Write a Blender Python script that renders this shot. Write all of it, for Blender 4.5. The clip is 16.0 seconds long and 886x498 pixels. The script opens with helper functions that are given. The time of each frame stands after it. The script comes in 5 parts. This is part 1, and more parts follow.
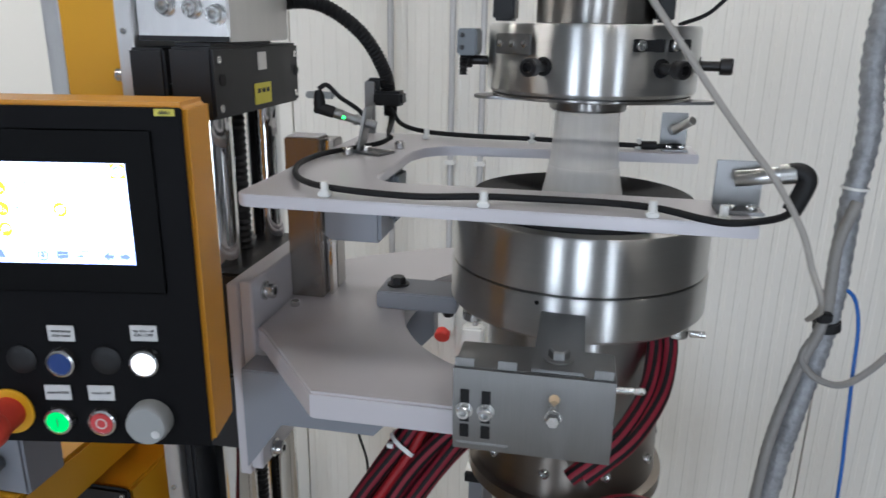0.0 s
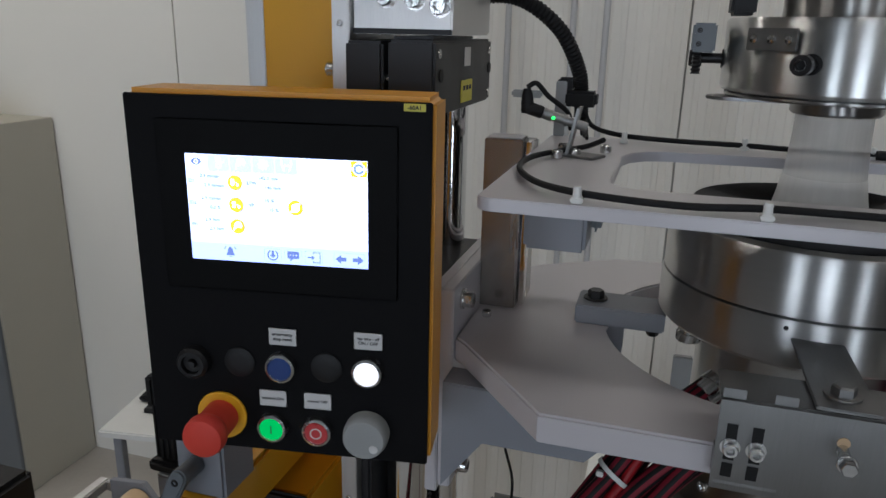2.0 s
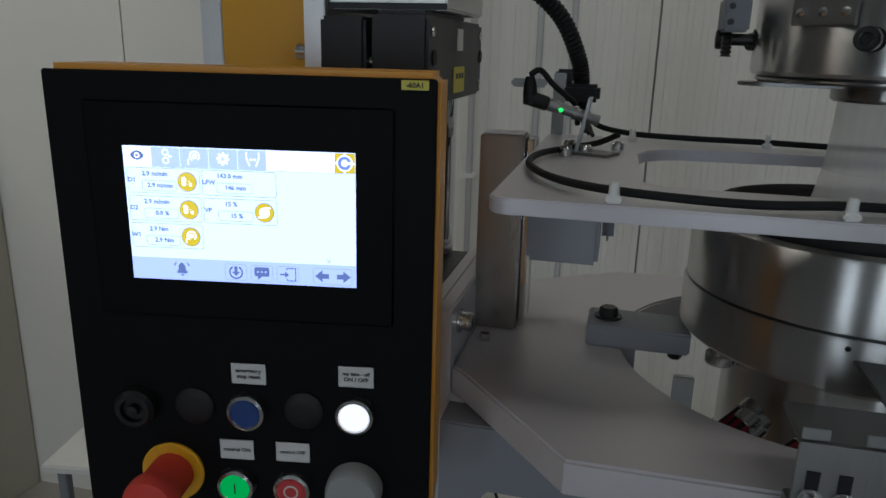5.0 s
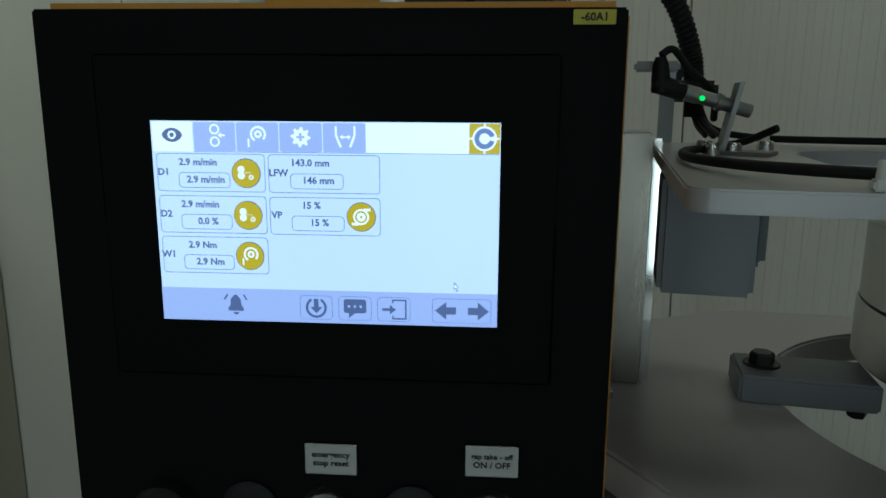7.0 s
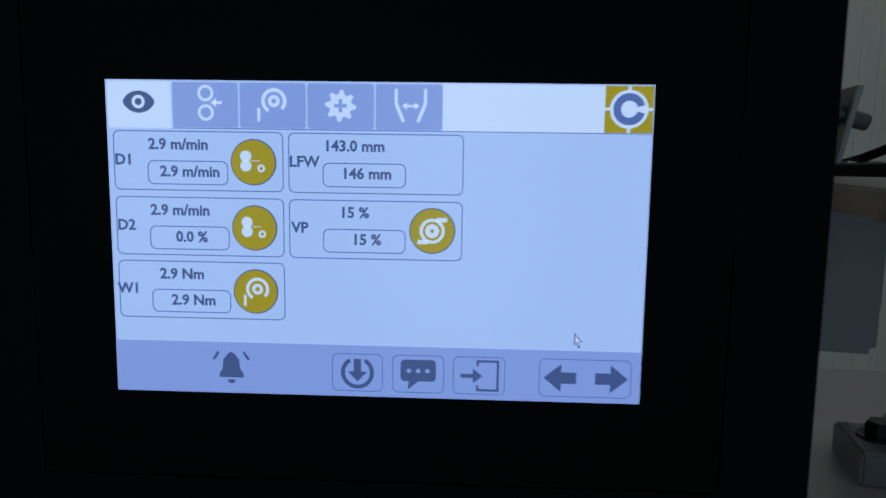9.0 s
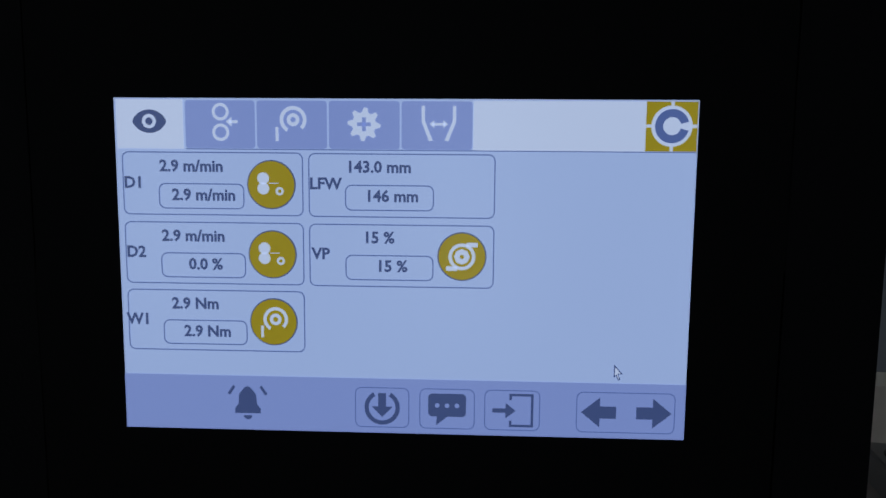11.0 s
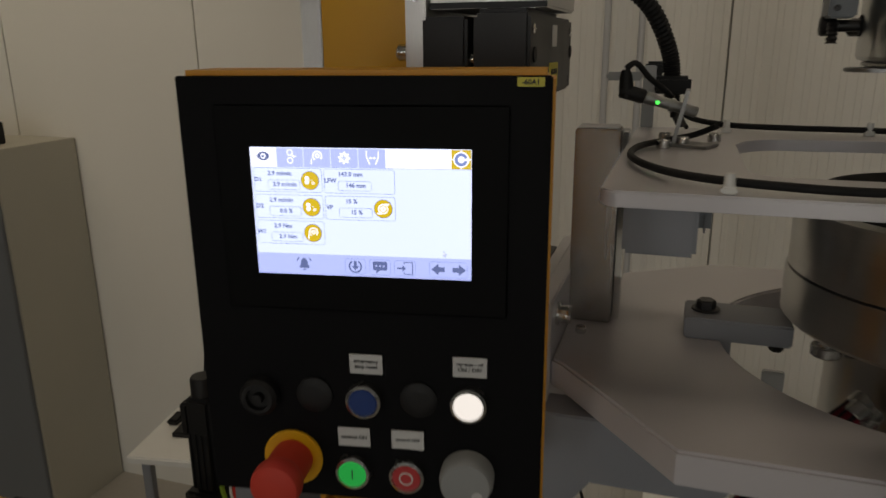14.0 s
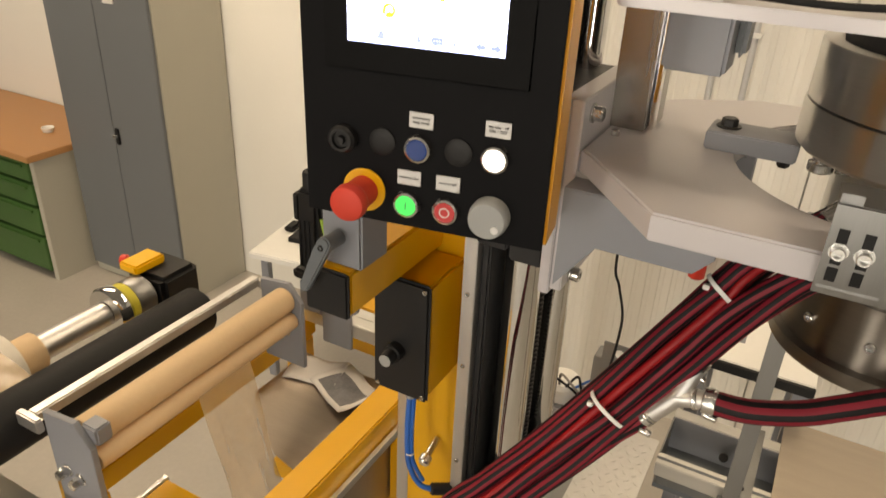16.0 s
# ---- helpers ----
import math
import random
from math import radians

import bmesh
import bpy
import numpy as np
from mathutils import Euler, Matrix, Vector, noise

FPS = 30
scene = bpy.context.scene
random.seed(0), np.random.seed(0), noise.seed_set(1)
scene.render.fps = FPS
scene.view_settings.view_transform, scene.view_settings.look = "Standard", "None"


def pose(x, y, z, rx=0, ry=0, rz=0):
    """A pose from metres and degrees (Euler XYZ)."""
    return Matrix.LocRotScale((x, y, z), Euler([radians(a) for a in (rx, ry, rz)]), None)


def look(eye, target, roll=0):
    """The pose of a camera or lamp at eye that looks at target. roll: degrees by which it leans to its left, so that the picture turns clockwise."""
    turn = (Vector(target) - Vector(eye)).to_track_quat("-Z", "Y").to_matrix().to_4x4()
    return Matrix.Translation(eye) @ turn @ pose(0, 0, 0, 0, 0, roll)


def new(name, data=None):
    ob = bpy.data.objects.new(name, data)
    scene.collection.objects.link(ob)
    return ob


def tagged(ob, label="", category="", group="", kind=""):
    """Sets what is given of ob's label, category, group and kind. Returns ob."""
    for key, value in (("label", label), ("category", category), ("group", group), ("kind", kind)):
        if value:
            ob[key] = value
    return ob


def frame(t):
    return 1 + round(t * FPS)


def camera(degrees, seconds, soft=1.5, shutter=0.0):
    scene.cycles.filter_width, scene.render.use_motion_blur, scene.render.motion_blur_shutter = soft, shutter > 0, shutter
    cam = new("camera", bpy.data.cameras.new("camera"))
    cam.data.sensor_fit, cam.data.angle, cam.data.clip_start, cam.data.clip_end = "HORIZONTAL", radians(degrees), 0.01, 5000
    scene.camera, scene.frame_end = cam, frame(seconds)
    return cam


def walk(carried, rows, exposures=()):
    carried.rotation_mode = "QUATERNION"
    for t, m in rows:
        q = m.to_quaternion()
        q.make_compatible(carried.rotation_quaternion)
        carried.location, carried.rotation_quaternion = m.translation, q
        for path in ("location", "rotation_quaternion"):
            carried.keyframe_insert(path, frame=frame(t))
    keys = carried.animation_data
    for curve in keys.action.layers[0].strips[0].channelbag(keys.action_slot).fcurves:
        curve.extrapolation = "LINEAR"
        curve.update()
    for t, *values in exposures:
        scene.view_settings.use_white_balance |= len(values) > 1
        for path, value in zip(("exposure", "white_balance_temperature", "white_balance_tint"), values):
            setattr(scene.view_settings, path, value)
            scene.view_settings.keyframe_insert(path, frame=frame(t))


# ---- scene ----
cam = camera(63.1, 16.0, 1.5, 0.3)
# seconds, eye x y z, yaw, pitch, roll
ROWS = [
    (0.0, 0.0165, -0.0076, 2.4703, 1.21, -17.20, 0.87),
    (0.5, -0.0220, 0.0005, 2.4690, 5.65, -17.23, 0.88),
    (1.0, -0.0658, 0.0113, 2.4653, 8.59, -17.90, 0.40),
    (1.5, -0.1124, 0.0225, 2.4590, 8.53, -17.59, -0.05),
    (2.0, -0.1351, 0.0343, 2.4567, 7.26, -16.96, 1.31),
    (2.5, -0.1458, 0.0391, 2.4537, 5.43, -16.39, 1.88),
    (3.0, -0.1474, 0.0365, 2.4531, 4.68, -16.13, 1.03),
    (5.3, -0.1948, 0.1627, 2.4078, 3.84, -15.33, 1.51),
    (5.5, -0.2057, 0.1793, 2.3990, 4.00, -14.56, 1.43),
    (6.0, -0.2254, 0.2156, 2.3909, 4.60, -14.25, 1.32),
    (6.5, -0.2476, 0.2503, 2.3732, 3.92, -12.69, 0.68),
    (7.0, -0.2717, 0.2807, 2.3625, 3.99, -11.49, 0.32),
    (7.5, -0.2789, 0.3096, 2.3528, 3.00, -9.88, 0.42),
    (8.0, -0.2913, 0.3382, 2.3508, 2.25, -8.52, 0.93),
    (8.5, -0.3058, 0.3639, 2.3422, 2.01, -7.62, 1.04),
    (9.0, -0.3183, 0.3892, 2.3340, 2.37, -7.41, 0.84),
    (9.2, -0.3229, 0.3985, 2.3318, 2.29, -6.74, 0.23),
    (11.3, -0.3267, 0.4019, 2.3369, 2.47, -6.55, 0.52),
    (11.5, -0.3256, 0.4017, 2.3362, 2.32, -6.53, 0.44),
    (12.0, -0.3209, 0.4016, 2.3325, 2.22, -6.62, 0.33),
    (12.5, -0.3176, 0.4012, 2.3291, 2.11, -6.84, 0.51),
    (13.0, -0.3092, 0.3801, 2.3317, 2.18, -7.95, 0.57),
    (13.5, -0.2826, 0.2788, 2.3557, 3.89, -11.14, -0.06),
    (14.0, -0.2167, 0.1208, 2.4212, 8.65, -15.86, -0.45),
    (14.5, -0.1770, -0.0234, 2.4496, 9.89, -17.51, 1.06),
    (15.0, -0.1470, -0.0271, 2.4347, 13.23, -20.97, 2.16),
    (15.5, -0.1251, -0.0330, 2.4205, 16.17, -24.05, 2.44),
    (16.0, -0.1127, -0.0375, 2.4055, 18.06, -27.37, 2.71),
]
# seconds, stops, kelvin, tint
EXPOSURES = [
    (0.0, -0.3, 5700, 10), (0.5, -0.34, 5700, 10), (1.0, -0.62, 5750, 10), (1.5, -0.85, 5800, 10), (2.0, -1.15, 5800, 10), (3.0, -1.45, 5800, 10),
    (5.5, -1.9, 5800, 2), (6.0, -2.05, 5800, -5), (6.5, -2.2, 5800, -9), (7.5, -2.6, 5750, -16), (8.5, -2.95, 5500, -4), (9.0, -3.05, 5350, 0), (11.5, -3.45, 5800, 6), (12.5, -3.38, 5900, 8), (13.0, -3.3, 6100, 8), (13.5, -2.95, 6400, 8),
    (14.0, -2.05, 7400, 10), (14.5, -1.48, 7700, 10), (15.0, -0.92, 8000, 10), (15.5, -0.25, 8300, 12), (16.0, 0.02, 8450, 13),
]
walk(cam, [(t, pose(x, y, z) @ pose(0, 0, 0, 0, 0, yaw) @ pose(0, 0, 0, 90 + pitch) @ pose(0, 0, 0, 0, 0, roll)) for t, x, y, z, yaw, pitch, roll in ROWS], EXPOSURES)

# ---- light ----
world = bpy.data.worlds.new("daylight")
scene.world = world
world.use_nodes = True
nt = world.node_tree
sky = nt.nodes.new("ShaderNodeTexSky")
sky.sky_type = "NISHITA"
sky.sun_disc = False
sky.sun_elevation, sky.sun_rotation = radians(38), radians(200)
nt.links.new(sky.outputs[0], nt.nodes["Background"].inputs[0])
nt.nodes["Background"].inputs[1].default_value = 0.1
sun_data = bpy.data.lights.new("sun", "SUN")
sun_data.energy, sun_data.angle, sun_data.color = 1.0, radians(12), (1.0, 0.95, 0.88)
sun_ob = new("sun", sun_data)
sun_ob.matrix_world = look((-3, -8, 8), (0, 0, 1))


def area_lamp(name, at, aim, w, h, watts, colour):
    data = bpy.data.lights.new(name, "AREA")
    data.shape, data.size, data.size_y, data.energy, data.color = "RECTANGLE", w, h, watts, colour
    ob = new(name, data)
    ob.matrix_world = look(at, aim)
    return ob


# Middle pair inferred from bright bands in the steel; outer three added for light.
WINDOWS_X = (-4.6, -3.9, -0.95, -0.2, 3.2)
DAY = (0.93, 0.97, 1.0)
for wx in WINDOWS_X:
    area_lamp("window_daylight", (wx, -7.96, 2.15), (wx, 0, 2.15), 0.5, 3.8, 90, DAY)
# Added fill: no ceiling lights are known here; they brighten wall and winder.
for lx in (-3.2, 1.0):
    for ly in (-0.4, 2.3):
        area_lamp("added_ceiling_fill", (lx, ly, 4.35), (lx, ly, 0), 2.4, 0.2, (50 if ly > 0 else 32) * (1.52 if lx < 0 else 0.78), (1.0, 0.90, 0.76))


# ---- materials ----
def mat(name, col, rough=0.5, metal=0.0, var=0.12, scale=12.0, bump=0.0, bscale=200.0, stretch=(1, 1, 1), coat=0.0, rvar=0.1, rnd=0.0, spec=0.5, aniso=0.0):
    m = bpy.data.materials.new(name)
    m.use_nodes = True
    t = m.node_tree
    b = t.nodes["Principled BSDF"]
    b.inputs["Metallic"].default_value = metal
    b.inputs["Coat Weight"].default_value = coat
    b.inputs["Specular IOR Level"].default_value = spec
    if aniso:
        tn = t.nodes.new("ShaderNodeTangent")
        tn.direction_type, tn.axis = "RADIAL", "Z"
        t.links.new(tn.outputs[0], b.inputs["Tangent"])
        b.inputs["Anisotropic"].default_value, b.inputs["Anisotropic Rotation"].default_value = aniso, 0.25
    co = t.nodes.new("ShaderNodeTexCoord")
    mp = t.nodes.new("ShaderNodeMapping")
    mp.inputs["Scale"].default_value = stretch
    t.links.new(co.outputs["Object"], mp.inputs[0])
    n1 = t.nodes.new("ShaderNodeTexNoise")
    n1.inputs["Scale"].default_value, n1.inputs["Detail"].default_value = scale, 6
    n2 = t.nodes.new("ShaderNodeTexNoise")
    n2.inputs["Scale"].default_value, n2.inputs["Detail"].default_value = bscale, 3
    for n in (n1, n2):
        t.links.new(mp.outputs[0], n.inputs["Vector"])
    mix = t.nodes.new("ShaderNodeMix")
    mix.data_type = "RGBA"
    dark = [c * (1 - var * 1.6) for c in col]
    lite = [min(1, c * (1 + var)) for c in col]
    mix.inputs["A"].default_value, mix.inputs["B"].default_value = (*dark, 1), (*lite, 1)
    add = t.nodes.new("ShaderNodeMath")
    add.operation = "MULTIPLY_ADD"
    add.inputs[1].default_value = 0.35
    t.links.new(n2.outputs["Fac"], add.inputs[0])
    mul = t.nodes.new("ShaderNodeMath")
    mul.operation = "MULTIPLY"
    mul.inputs[1].default_value = 0.65
    t.links.new(n1.outputs["Fac"], mul.inputs[0])
    t.links.new(mul.outputs[0], add.inputs[2])
    t.links.new(add.outputs[0], mix.inputs["Factor"])
    if rnd:
        info = t.nodes.new("ShaderNodeObjectInfo")
        hsv = t.nodes.new("ShaderNodeHueSaturation")
        mr = t.nodes.new("ShaderNodeMapRange")
        mr.inputs["To Min"].default_value, mr.inputs["To Max"].default_value = 1 - rnd, 1 + rnd
        t.links.new(info.outputs["Random"], mr.inputs[0])
        t.links.new(mr.outputs[0], hsv.inputs["Value"])
        t.links.new(mix.outputs["Result"], hsv.inputs["Color"])
        t.links.new(hsv.outputs[0], b.inputs["Base Color"])
    else:
        t.links.new(mix.outputs["Result"], b.inputs["Base Color"])
    rr = t.nodes.new("ShaderNodeMapRange")
    rr.inputs["To Min"].default_value, rr.inputs["To Max"].default_value = max(0.02, rough - rvar), min(1, rough + rvar)
    t.links.new(n1.outputs["Fac"], rr.inputs[0])
    t.links.new(rr.outputs[0], b.inputs["Roughness"])
    if bump:
        bp = t.nodes.new("ShaderNodeBump")
        bp.inputs["Strength"].default_value, bp.inputs["Distance"].default_value = bump, 0.002
        t.links.new(n2.outputs["Fac"], bp.inputs["Height"])
        t.links.new(bp.outputs[0], b.inputs["Normal"])
    return m


def glow(name, col, power):
    m = bpy.data.materials.new(name)
    m.use_nodes = True
    b = m.node_tree.nodes["Principled BSDF"]
    b.inputs["Base Color"].default_value = (*[c * 0.25 for c in col], 1)
    b.inputs["Roughness"].default_value = 0.25
    b.inputs["Emission Color"].default_value = (*col, 1)
    b.inputs["Emission Strength"].default_value = power
    return m


def frosted(name, col, low, high):
    """Milky thin film: part see-through, part scattering, streaked along its draw."""
    m = bpy.data.materials.new(name)
    m.use_nodes = True
    t = m.node_tree
    out = t.nodes["Material Output"]
    b = t.nodes["Principled BSDF"]
    b.inputs["Base Color"].default_value = (*col, 1)
    b.inputs["Roughness"].default_value = 0.38
    tl = t.nodes.new("ShaderNodeBsdfTranslucent")
    tl.inputs[0].default_value = (*col, 1)
    tr = t.nodes.new("ShaderNodeBsdfTransparent")
    co, mp = t.nodes.new("ShaderNodeTexCoord"), t.nodes.new("ShaderNodeMapping")
    mp.inputs["Scale"].default_value = (1, 1, 0.04)
    ns = t.nodes.new("ShaderNodeTexNoise")
    ns.inputs["Scale"].default_value, ns.inputs["Detail"].default_value = 160, 4
    rg = t.nodes.new("ShaderNodeMapRange")
    rg.inputs["To Min"].default_value, rg.inputs["To Max"].default_value = low, high
    a, c = t.nodes.new("ShaderNodeMixShader"), t.nodes.new("ShaderNodeMixShader")
    a.inputs[0].default_value = 0.5
    t.links.new(co.outputs["Object"], mp.inputs[0])
    t.links.new(mp.outputs[0], ns.inputs["Vector"])
    t.links.new(ns.outputs["Fac"], rg.inputs[0])
    t.links.new(b.outputs[0], a.inputs[1])
    t.links.new(tl.outputs[0], a.inputs[2])
    t.links.new(rg.outputs[0], c.inputs[0])
    t.links.new(tr.outputs[0], c.inputs[1])
    t.links.new(a.outputs[0], c.inputs[2])
    t.links.new(c.outputs[0], out.inputs[0])
    return m


def clear(name, col, rough, alpha, trans=0.0):
    m = mat(name, col, rough, 0, 0.08, 30, 0.15, 60)
    b = m.node_tree.nodes["Principled BSDF"]
    b.inputs["Alpha"].default_value = alpha
    b.inputs["Transmission Weight"].default_value = trans
    return m


YELLOW = mat("yellow_paint", (0.70, 0.36, 0.012), 0.38, 0, 0.06, 9, 0.08, 500)
ORANGE_EDGE = mat("yellow_housing_paint", (0.66, 0.30, 0.012), 0.42, 0, 0.05, 9, 0.12, 700)
BLACKPLATE = mat("black_front_foil", (0.0045, 0.0045, 0.0055), 0.54, 0, 0.25, 14, 0.1, 900, spec=0.09)
BLACKGLOSS = mat("black_screen_frame", (0.0030, 0.0030, 0.0034), 0.5, 0, 0.2, 10, 0.03, 400, spec=0.08)
BLACKANOD = mat("black_anodised_aluminium", (0.014, 0.014, 0.016), 0.45, 0.3, 0.3, 20, 0.1, 700)
BLACKPLASTIC = mat("black_plastic", (0.010, 0.010, 0.011), 0.5, 0, 0.3, 40, 0.15, 600, spec=0.3)
RUBBER = mat("black_rubber", (0.011, 0.011, 0.012), 0.6, 0, 0.3, 40, 0.2, 500, spec=0.25)
GREYPLATE = mat("grey_anodised_plate", (0.53, 0.51, 0.535), 0.29, 0.08, 0.03, 5, 0.015, 900, rvar=0.04)
GREYPAINT = mat("grey_painted_metal", (0.24, 0.25, 0.28), 0.5, 0.2, 0.07, 8, 0.1, 500)
ALU = mat("mill_aluminium", (0.62, 0.61, 0.60), 0.36, 0.9, 0.10, 6, 0.15, 90, (12, 12, 1))
ALU_H = mat("aluminium_profile", (0.66, 0.65, 0.62), 0.38, 0.85, 0.10, 6, 0.12, 60, (1, 14, 14))
STEEL = mat("turned_stainless_steel", (0.57, 0.57, 0.56), 0.31, 1.0, 0.06, 5, 0.03, 26, (1, 1, 22), rvar=0.04, aniso=0.98)
STEELR = mat("turned_ring_steel", (0.53, 0.525, 0.51), 0.33, 1.0, 0.08, 5, 0.035, 26, (1, 1, 22), rvar=0.05, aniso=0.95)
# Base flange steel, darker and browner than the rings.
STEELB = mat("dark_brown_base_steel", (0.24, 0.215, 0.19), 0.36, 1.0, 0.10, 5, 0.03, 26, (1, 1, 22), rvar=0.05, aniso=0.95)
STEELD = mat("darker_turned_steel", (0.38, 0.37, 0.355), 0.36, 1.0, 0.08, 5, 0.03, 26, (1, 1, 22), rvar=0.04, aniso=0.97)
# Brown-grey base colour carries the dark surroundings mirrored in the polished post.
POSTM = mat("polished_aluminium_dark_reflection", (0.30, 0.275, 0.25), 0.26, 0.92, 0.05, 6, 0.02, 70, (12, 12, 1), rvar=0.04)
SHEET = mat("stainless_sheet", (0.27, 0.27, 0.27), 0.42, 0.95, 0.10, 5, 0.12, 50, (14, 1, 1))
CHROME = mat("chromed_rod", (0.78, 0.78, 0.77), 0.07, 1.0, 0.05, 8, 0, 100, rvar=0.03)
BOLT = mat("zinc_plated_steel", (0.66, 0.66, 0.65), 0.25, 1.0, 0.15, 60, 0.1, 400)
BLACKBOLT = mat("black_oxide_steel", (0.020, 0.019, 0.020), 0.38, 0.4, 0.3, 60, 0.1, 400)
WALLM = mat("white_wall_panel", (0.77, 0.75, 0.70), 0.5, 0, 0.035, 1.5, 0.03, 200)
WALLSEAM = mat("wall_joint_shadow_gap", (0.42, 0.41, 0.38), 0.6, 0, 0.1, 3)
FLOORM = mat("grey_sealed_concrete", (0.43, 0.40, 0.36), 0.45, 0, 0.14, 2.2, 0.12, 40)
# Unseen hall walls and ceiling, kept dark so the steel reflects a dim room.
HALLM = mat("dark_unseen_wall", (0.20, 0.20, 0.20), 0.7, 0, 0.08, 2)
CEILM = mat("unseen_ceiling_grey", (0.30, 0.30, 0.29), 0.7, 0, 0.04, 2)
CABGREY = mat("dark_grey_cabinet_paint", (0.135, 0.145, 0.155), 0.5, 0, 0.06, 4, 0.06, 400)
CABBEIGE = mat("beige_grey_cabinet_paint", (0.43, 0.41, 0.345), 0.5, 0, 0.05, 3, 0.06, 400)
WOOD = mat("beech_worktop", (0.46, 0.23, 0.095), 0.45, 0, 0.16, 5, 0.08, 60, (2, 22, 22))
GREEN = mat("green_drawer_paint", (0.042, 0.115, 0.028), 0.45, 0, 0.08, 8, 0.06, 400)
WHITEP = mat("white_plastic", (0.74, 0.74, 0.72), 0.4, 0, 0.05, 20)
LABELM = mat("white_engraved_label", (0.60, 0.60, 0.60), 0.4, 0, 0.05, 60)
INK = mat("black_lettering", (0.02, 0.02, 0.02), 0.6, 0, 0.1, 30)
TAGY = mat("yellow_label_foil", (0.62, 0.55, 0.06), 0.5, 0, 0.08, 40)
REDP = mat("red_plastic", (0.60, 0.035, 0.022), 0.4, 0, 0.06, 30, 0.05, 300)
ESTOPR = mat("matt_red_plastic", (0.62, 0.055, 0.035), 0.52, 0, 0.05, 30, 0.08, 500, spec=0.3)
ESTOPY = mat("yellow_plastic", (0.80, 0.42, 0.01), 0.4, 0, 0.05, 30)
BLUEBTN = mat("blue_plastic", (0.012, 0.045, 0.20), 0.25, 0, 0.1, 40)
REDBTN = mat("dull_red_plastic", (0.52, 0.045, 0.05), 0.3, 0, 0.06, 40)
GREYKNOB = mat("light_grey_plastic", (0.30, 0.31, 0.31), 0.45, 0, 0.05, 30, 0.05, 500)
GREYLEVER = mat("grey_lever_plastic", (0.12, 0.135, 0.15), 0.45, 0, 0.08, 40, 0.08, 500)
TAN = mat("tan_rubber_roller", (0.64, 0.46, 0.28), 0.6, 0, 0.07, 6, 0.10, 120)
HOSER = mat("red_hose_rubber", (0.205, 0.012, 0.026), 0.52, 0, 0.14, 18, 0.15, 300, spec=0.25)
HOSEB = mat("black_hose_stripe", (0.009, 0.008, 0.009), 0.55, 0, 0.2, 18, 0.15, 300, spec=0.2)
BLUECABLE = mat("blue_cable", (0.015, 0.12, 0.45), 0.4, 0, 0.08, 30)
FOILWRAP = mat("grey_braided_sleeve", (0.34, 0.35, 0.37), 0.5, 0.4, 0.6, 70, 1.0, 150)
GREYCABLE = mat("grey_cable_jacket", (0.26, 0.25, 0.24), 0.55, 0, 0.2, 30, 0.3, 200)
ROPE = mat("pale_braided_cord", (0.40, 0.38, 0.35), 0.7, 0, 0.2, 60, 0.4, 400)
PAPER = mat("printed_paper", (0.66, 0.64, 0.62), 0.7, 0, 0.05, 6)
PAPERD = mat("grey_printed_picture", (0.16, 0.16, 0.17), 0.6, 0, 0.9, 22)
TANK = mat("brushed_tank_sheet", (0.42, 0.36, 0.30), 0.36, 0.8, 0.12, 4, 0.1, 40, (1, 10, 1))
HOSEP = mat("plain_red_hose", (0.30, 0.008, 0.012), 0.45, 0, 0.08, 18, 0.1, 300, spec=0.3)
CONDUIT = mat("grey_conduit_pipe", (0.52, 0.52, 0.53), 0.5, 0.3, 0.05, 10, 0.05, 200)
BUBBLE_LOW = frosted("milky_film_band", (0.98, 0.98, 0.97), 0.48, 0.60)
BUBBLE = frosted("frosted_film_tube", (0.98, 0.98, 0.97), 0.37, 0.50)
bsdf = BUBBLE.node_tree.nodes["Principled BSDF"]
bsdf.inputs["Subsurface Weight"].default_value, bsdf.inputs["Subsurface Radius"].default_value, bsdf.inputs["Subsurface Scale"].default_value = 0.5, (0.03, 0.03, 0.03), 1.0
FILM = clear("clear_plastic_film", (0.62, 0.46, 0.29), 0.22, 0.5, 0.0)
GLASS = clear("window_glass", (0.9, 0.9, 0.9), 0.02, 0.08, 0.9)
GREENBOX = mat("lime_green_plastic", (0.09, 0.30, 0.03), 0.45, 0, 0.08, 20)
LIME = mat("yellow_green_wire", (0.22, 0.36, 0.03), 0.45, 0, 0.08, 20)
SKYGLOW = glow("daylight_outside", (0.85, 0.93, 1.0), 2.2)
LED = glow("green_led", (0.05, 1.0, 0.12), 6.0)
LAMPW = glow("white_lamp_lens", (1.0, 0.98, 1.0), 3.4)
LAMPG = glow("green_lamp_lens", (0.006, 0.72, 0.13), 1.35)
UI = 6.4
UI_BG = glow("display_pale_blue", (0.50, 0.60, 0.92), UI)
UI_BAR = glow("display_bar_blue", (0.30, 0.37, 0.74), UI)
UI_DARK = glow("display_dark_slate", (0.09, 0.125, 0.31), UI * 0.8)
UI_LINE = glow("display_line_blue", (0.12, 0.17, 0.42), UI)
UI_OCHRE = glow("display_ochre", (0.42, 0.31, 0.010), UI)
UI_WHITE = glow("display_white", (0.72, 0.78, 1.0), UI)
# Glow for the tubes of the added ceiling fill.
TUBEGLOW = glow("added_fill_tube", (1.0, 0.88, 0.72), 3.0)

# ---- builders ----
BASE = {}
I4 = Matrix.Identity(4)
MACH = pose(0.15, 0.81, 0, 0, 0, -9.6)


def thing(name, label, category, base=(0, 0, 0), m=I4, group="", kind=""):
    ob = new(name)
    ob.empty_display_size = 0.05
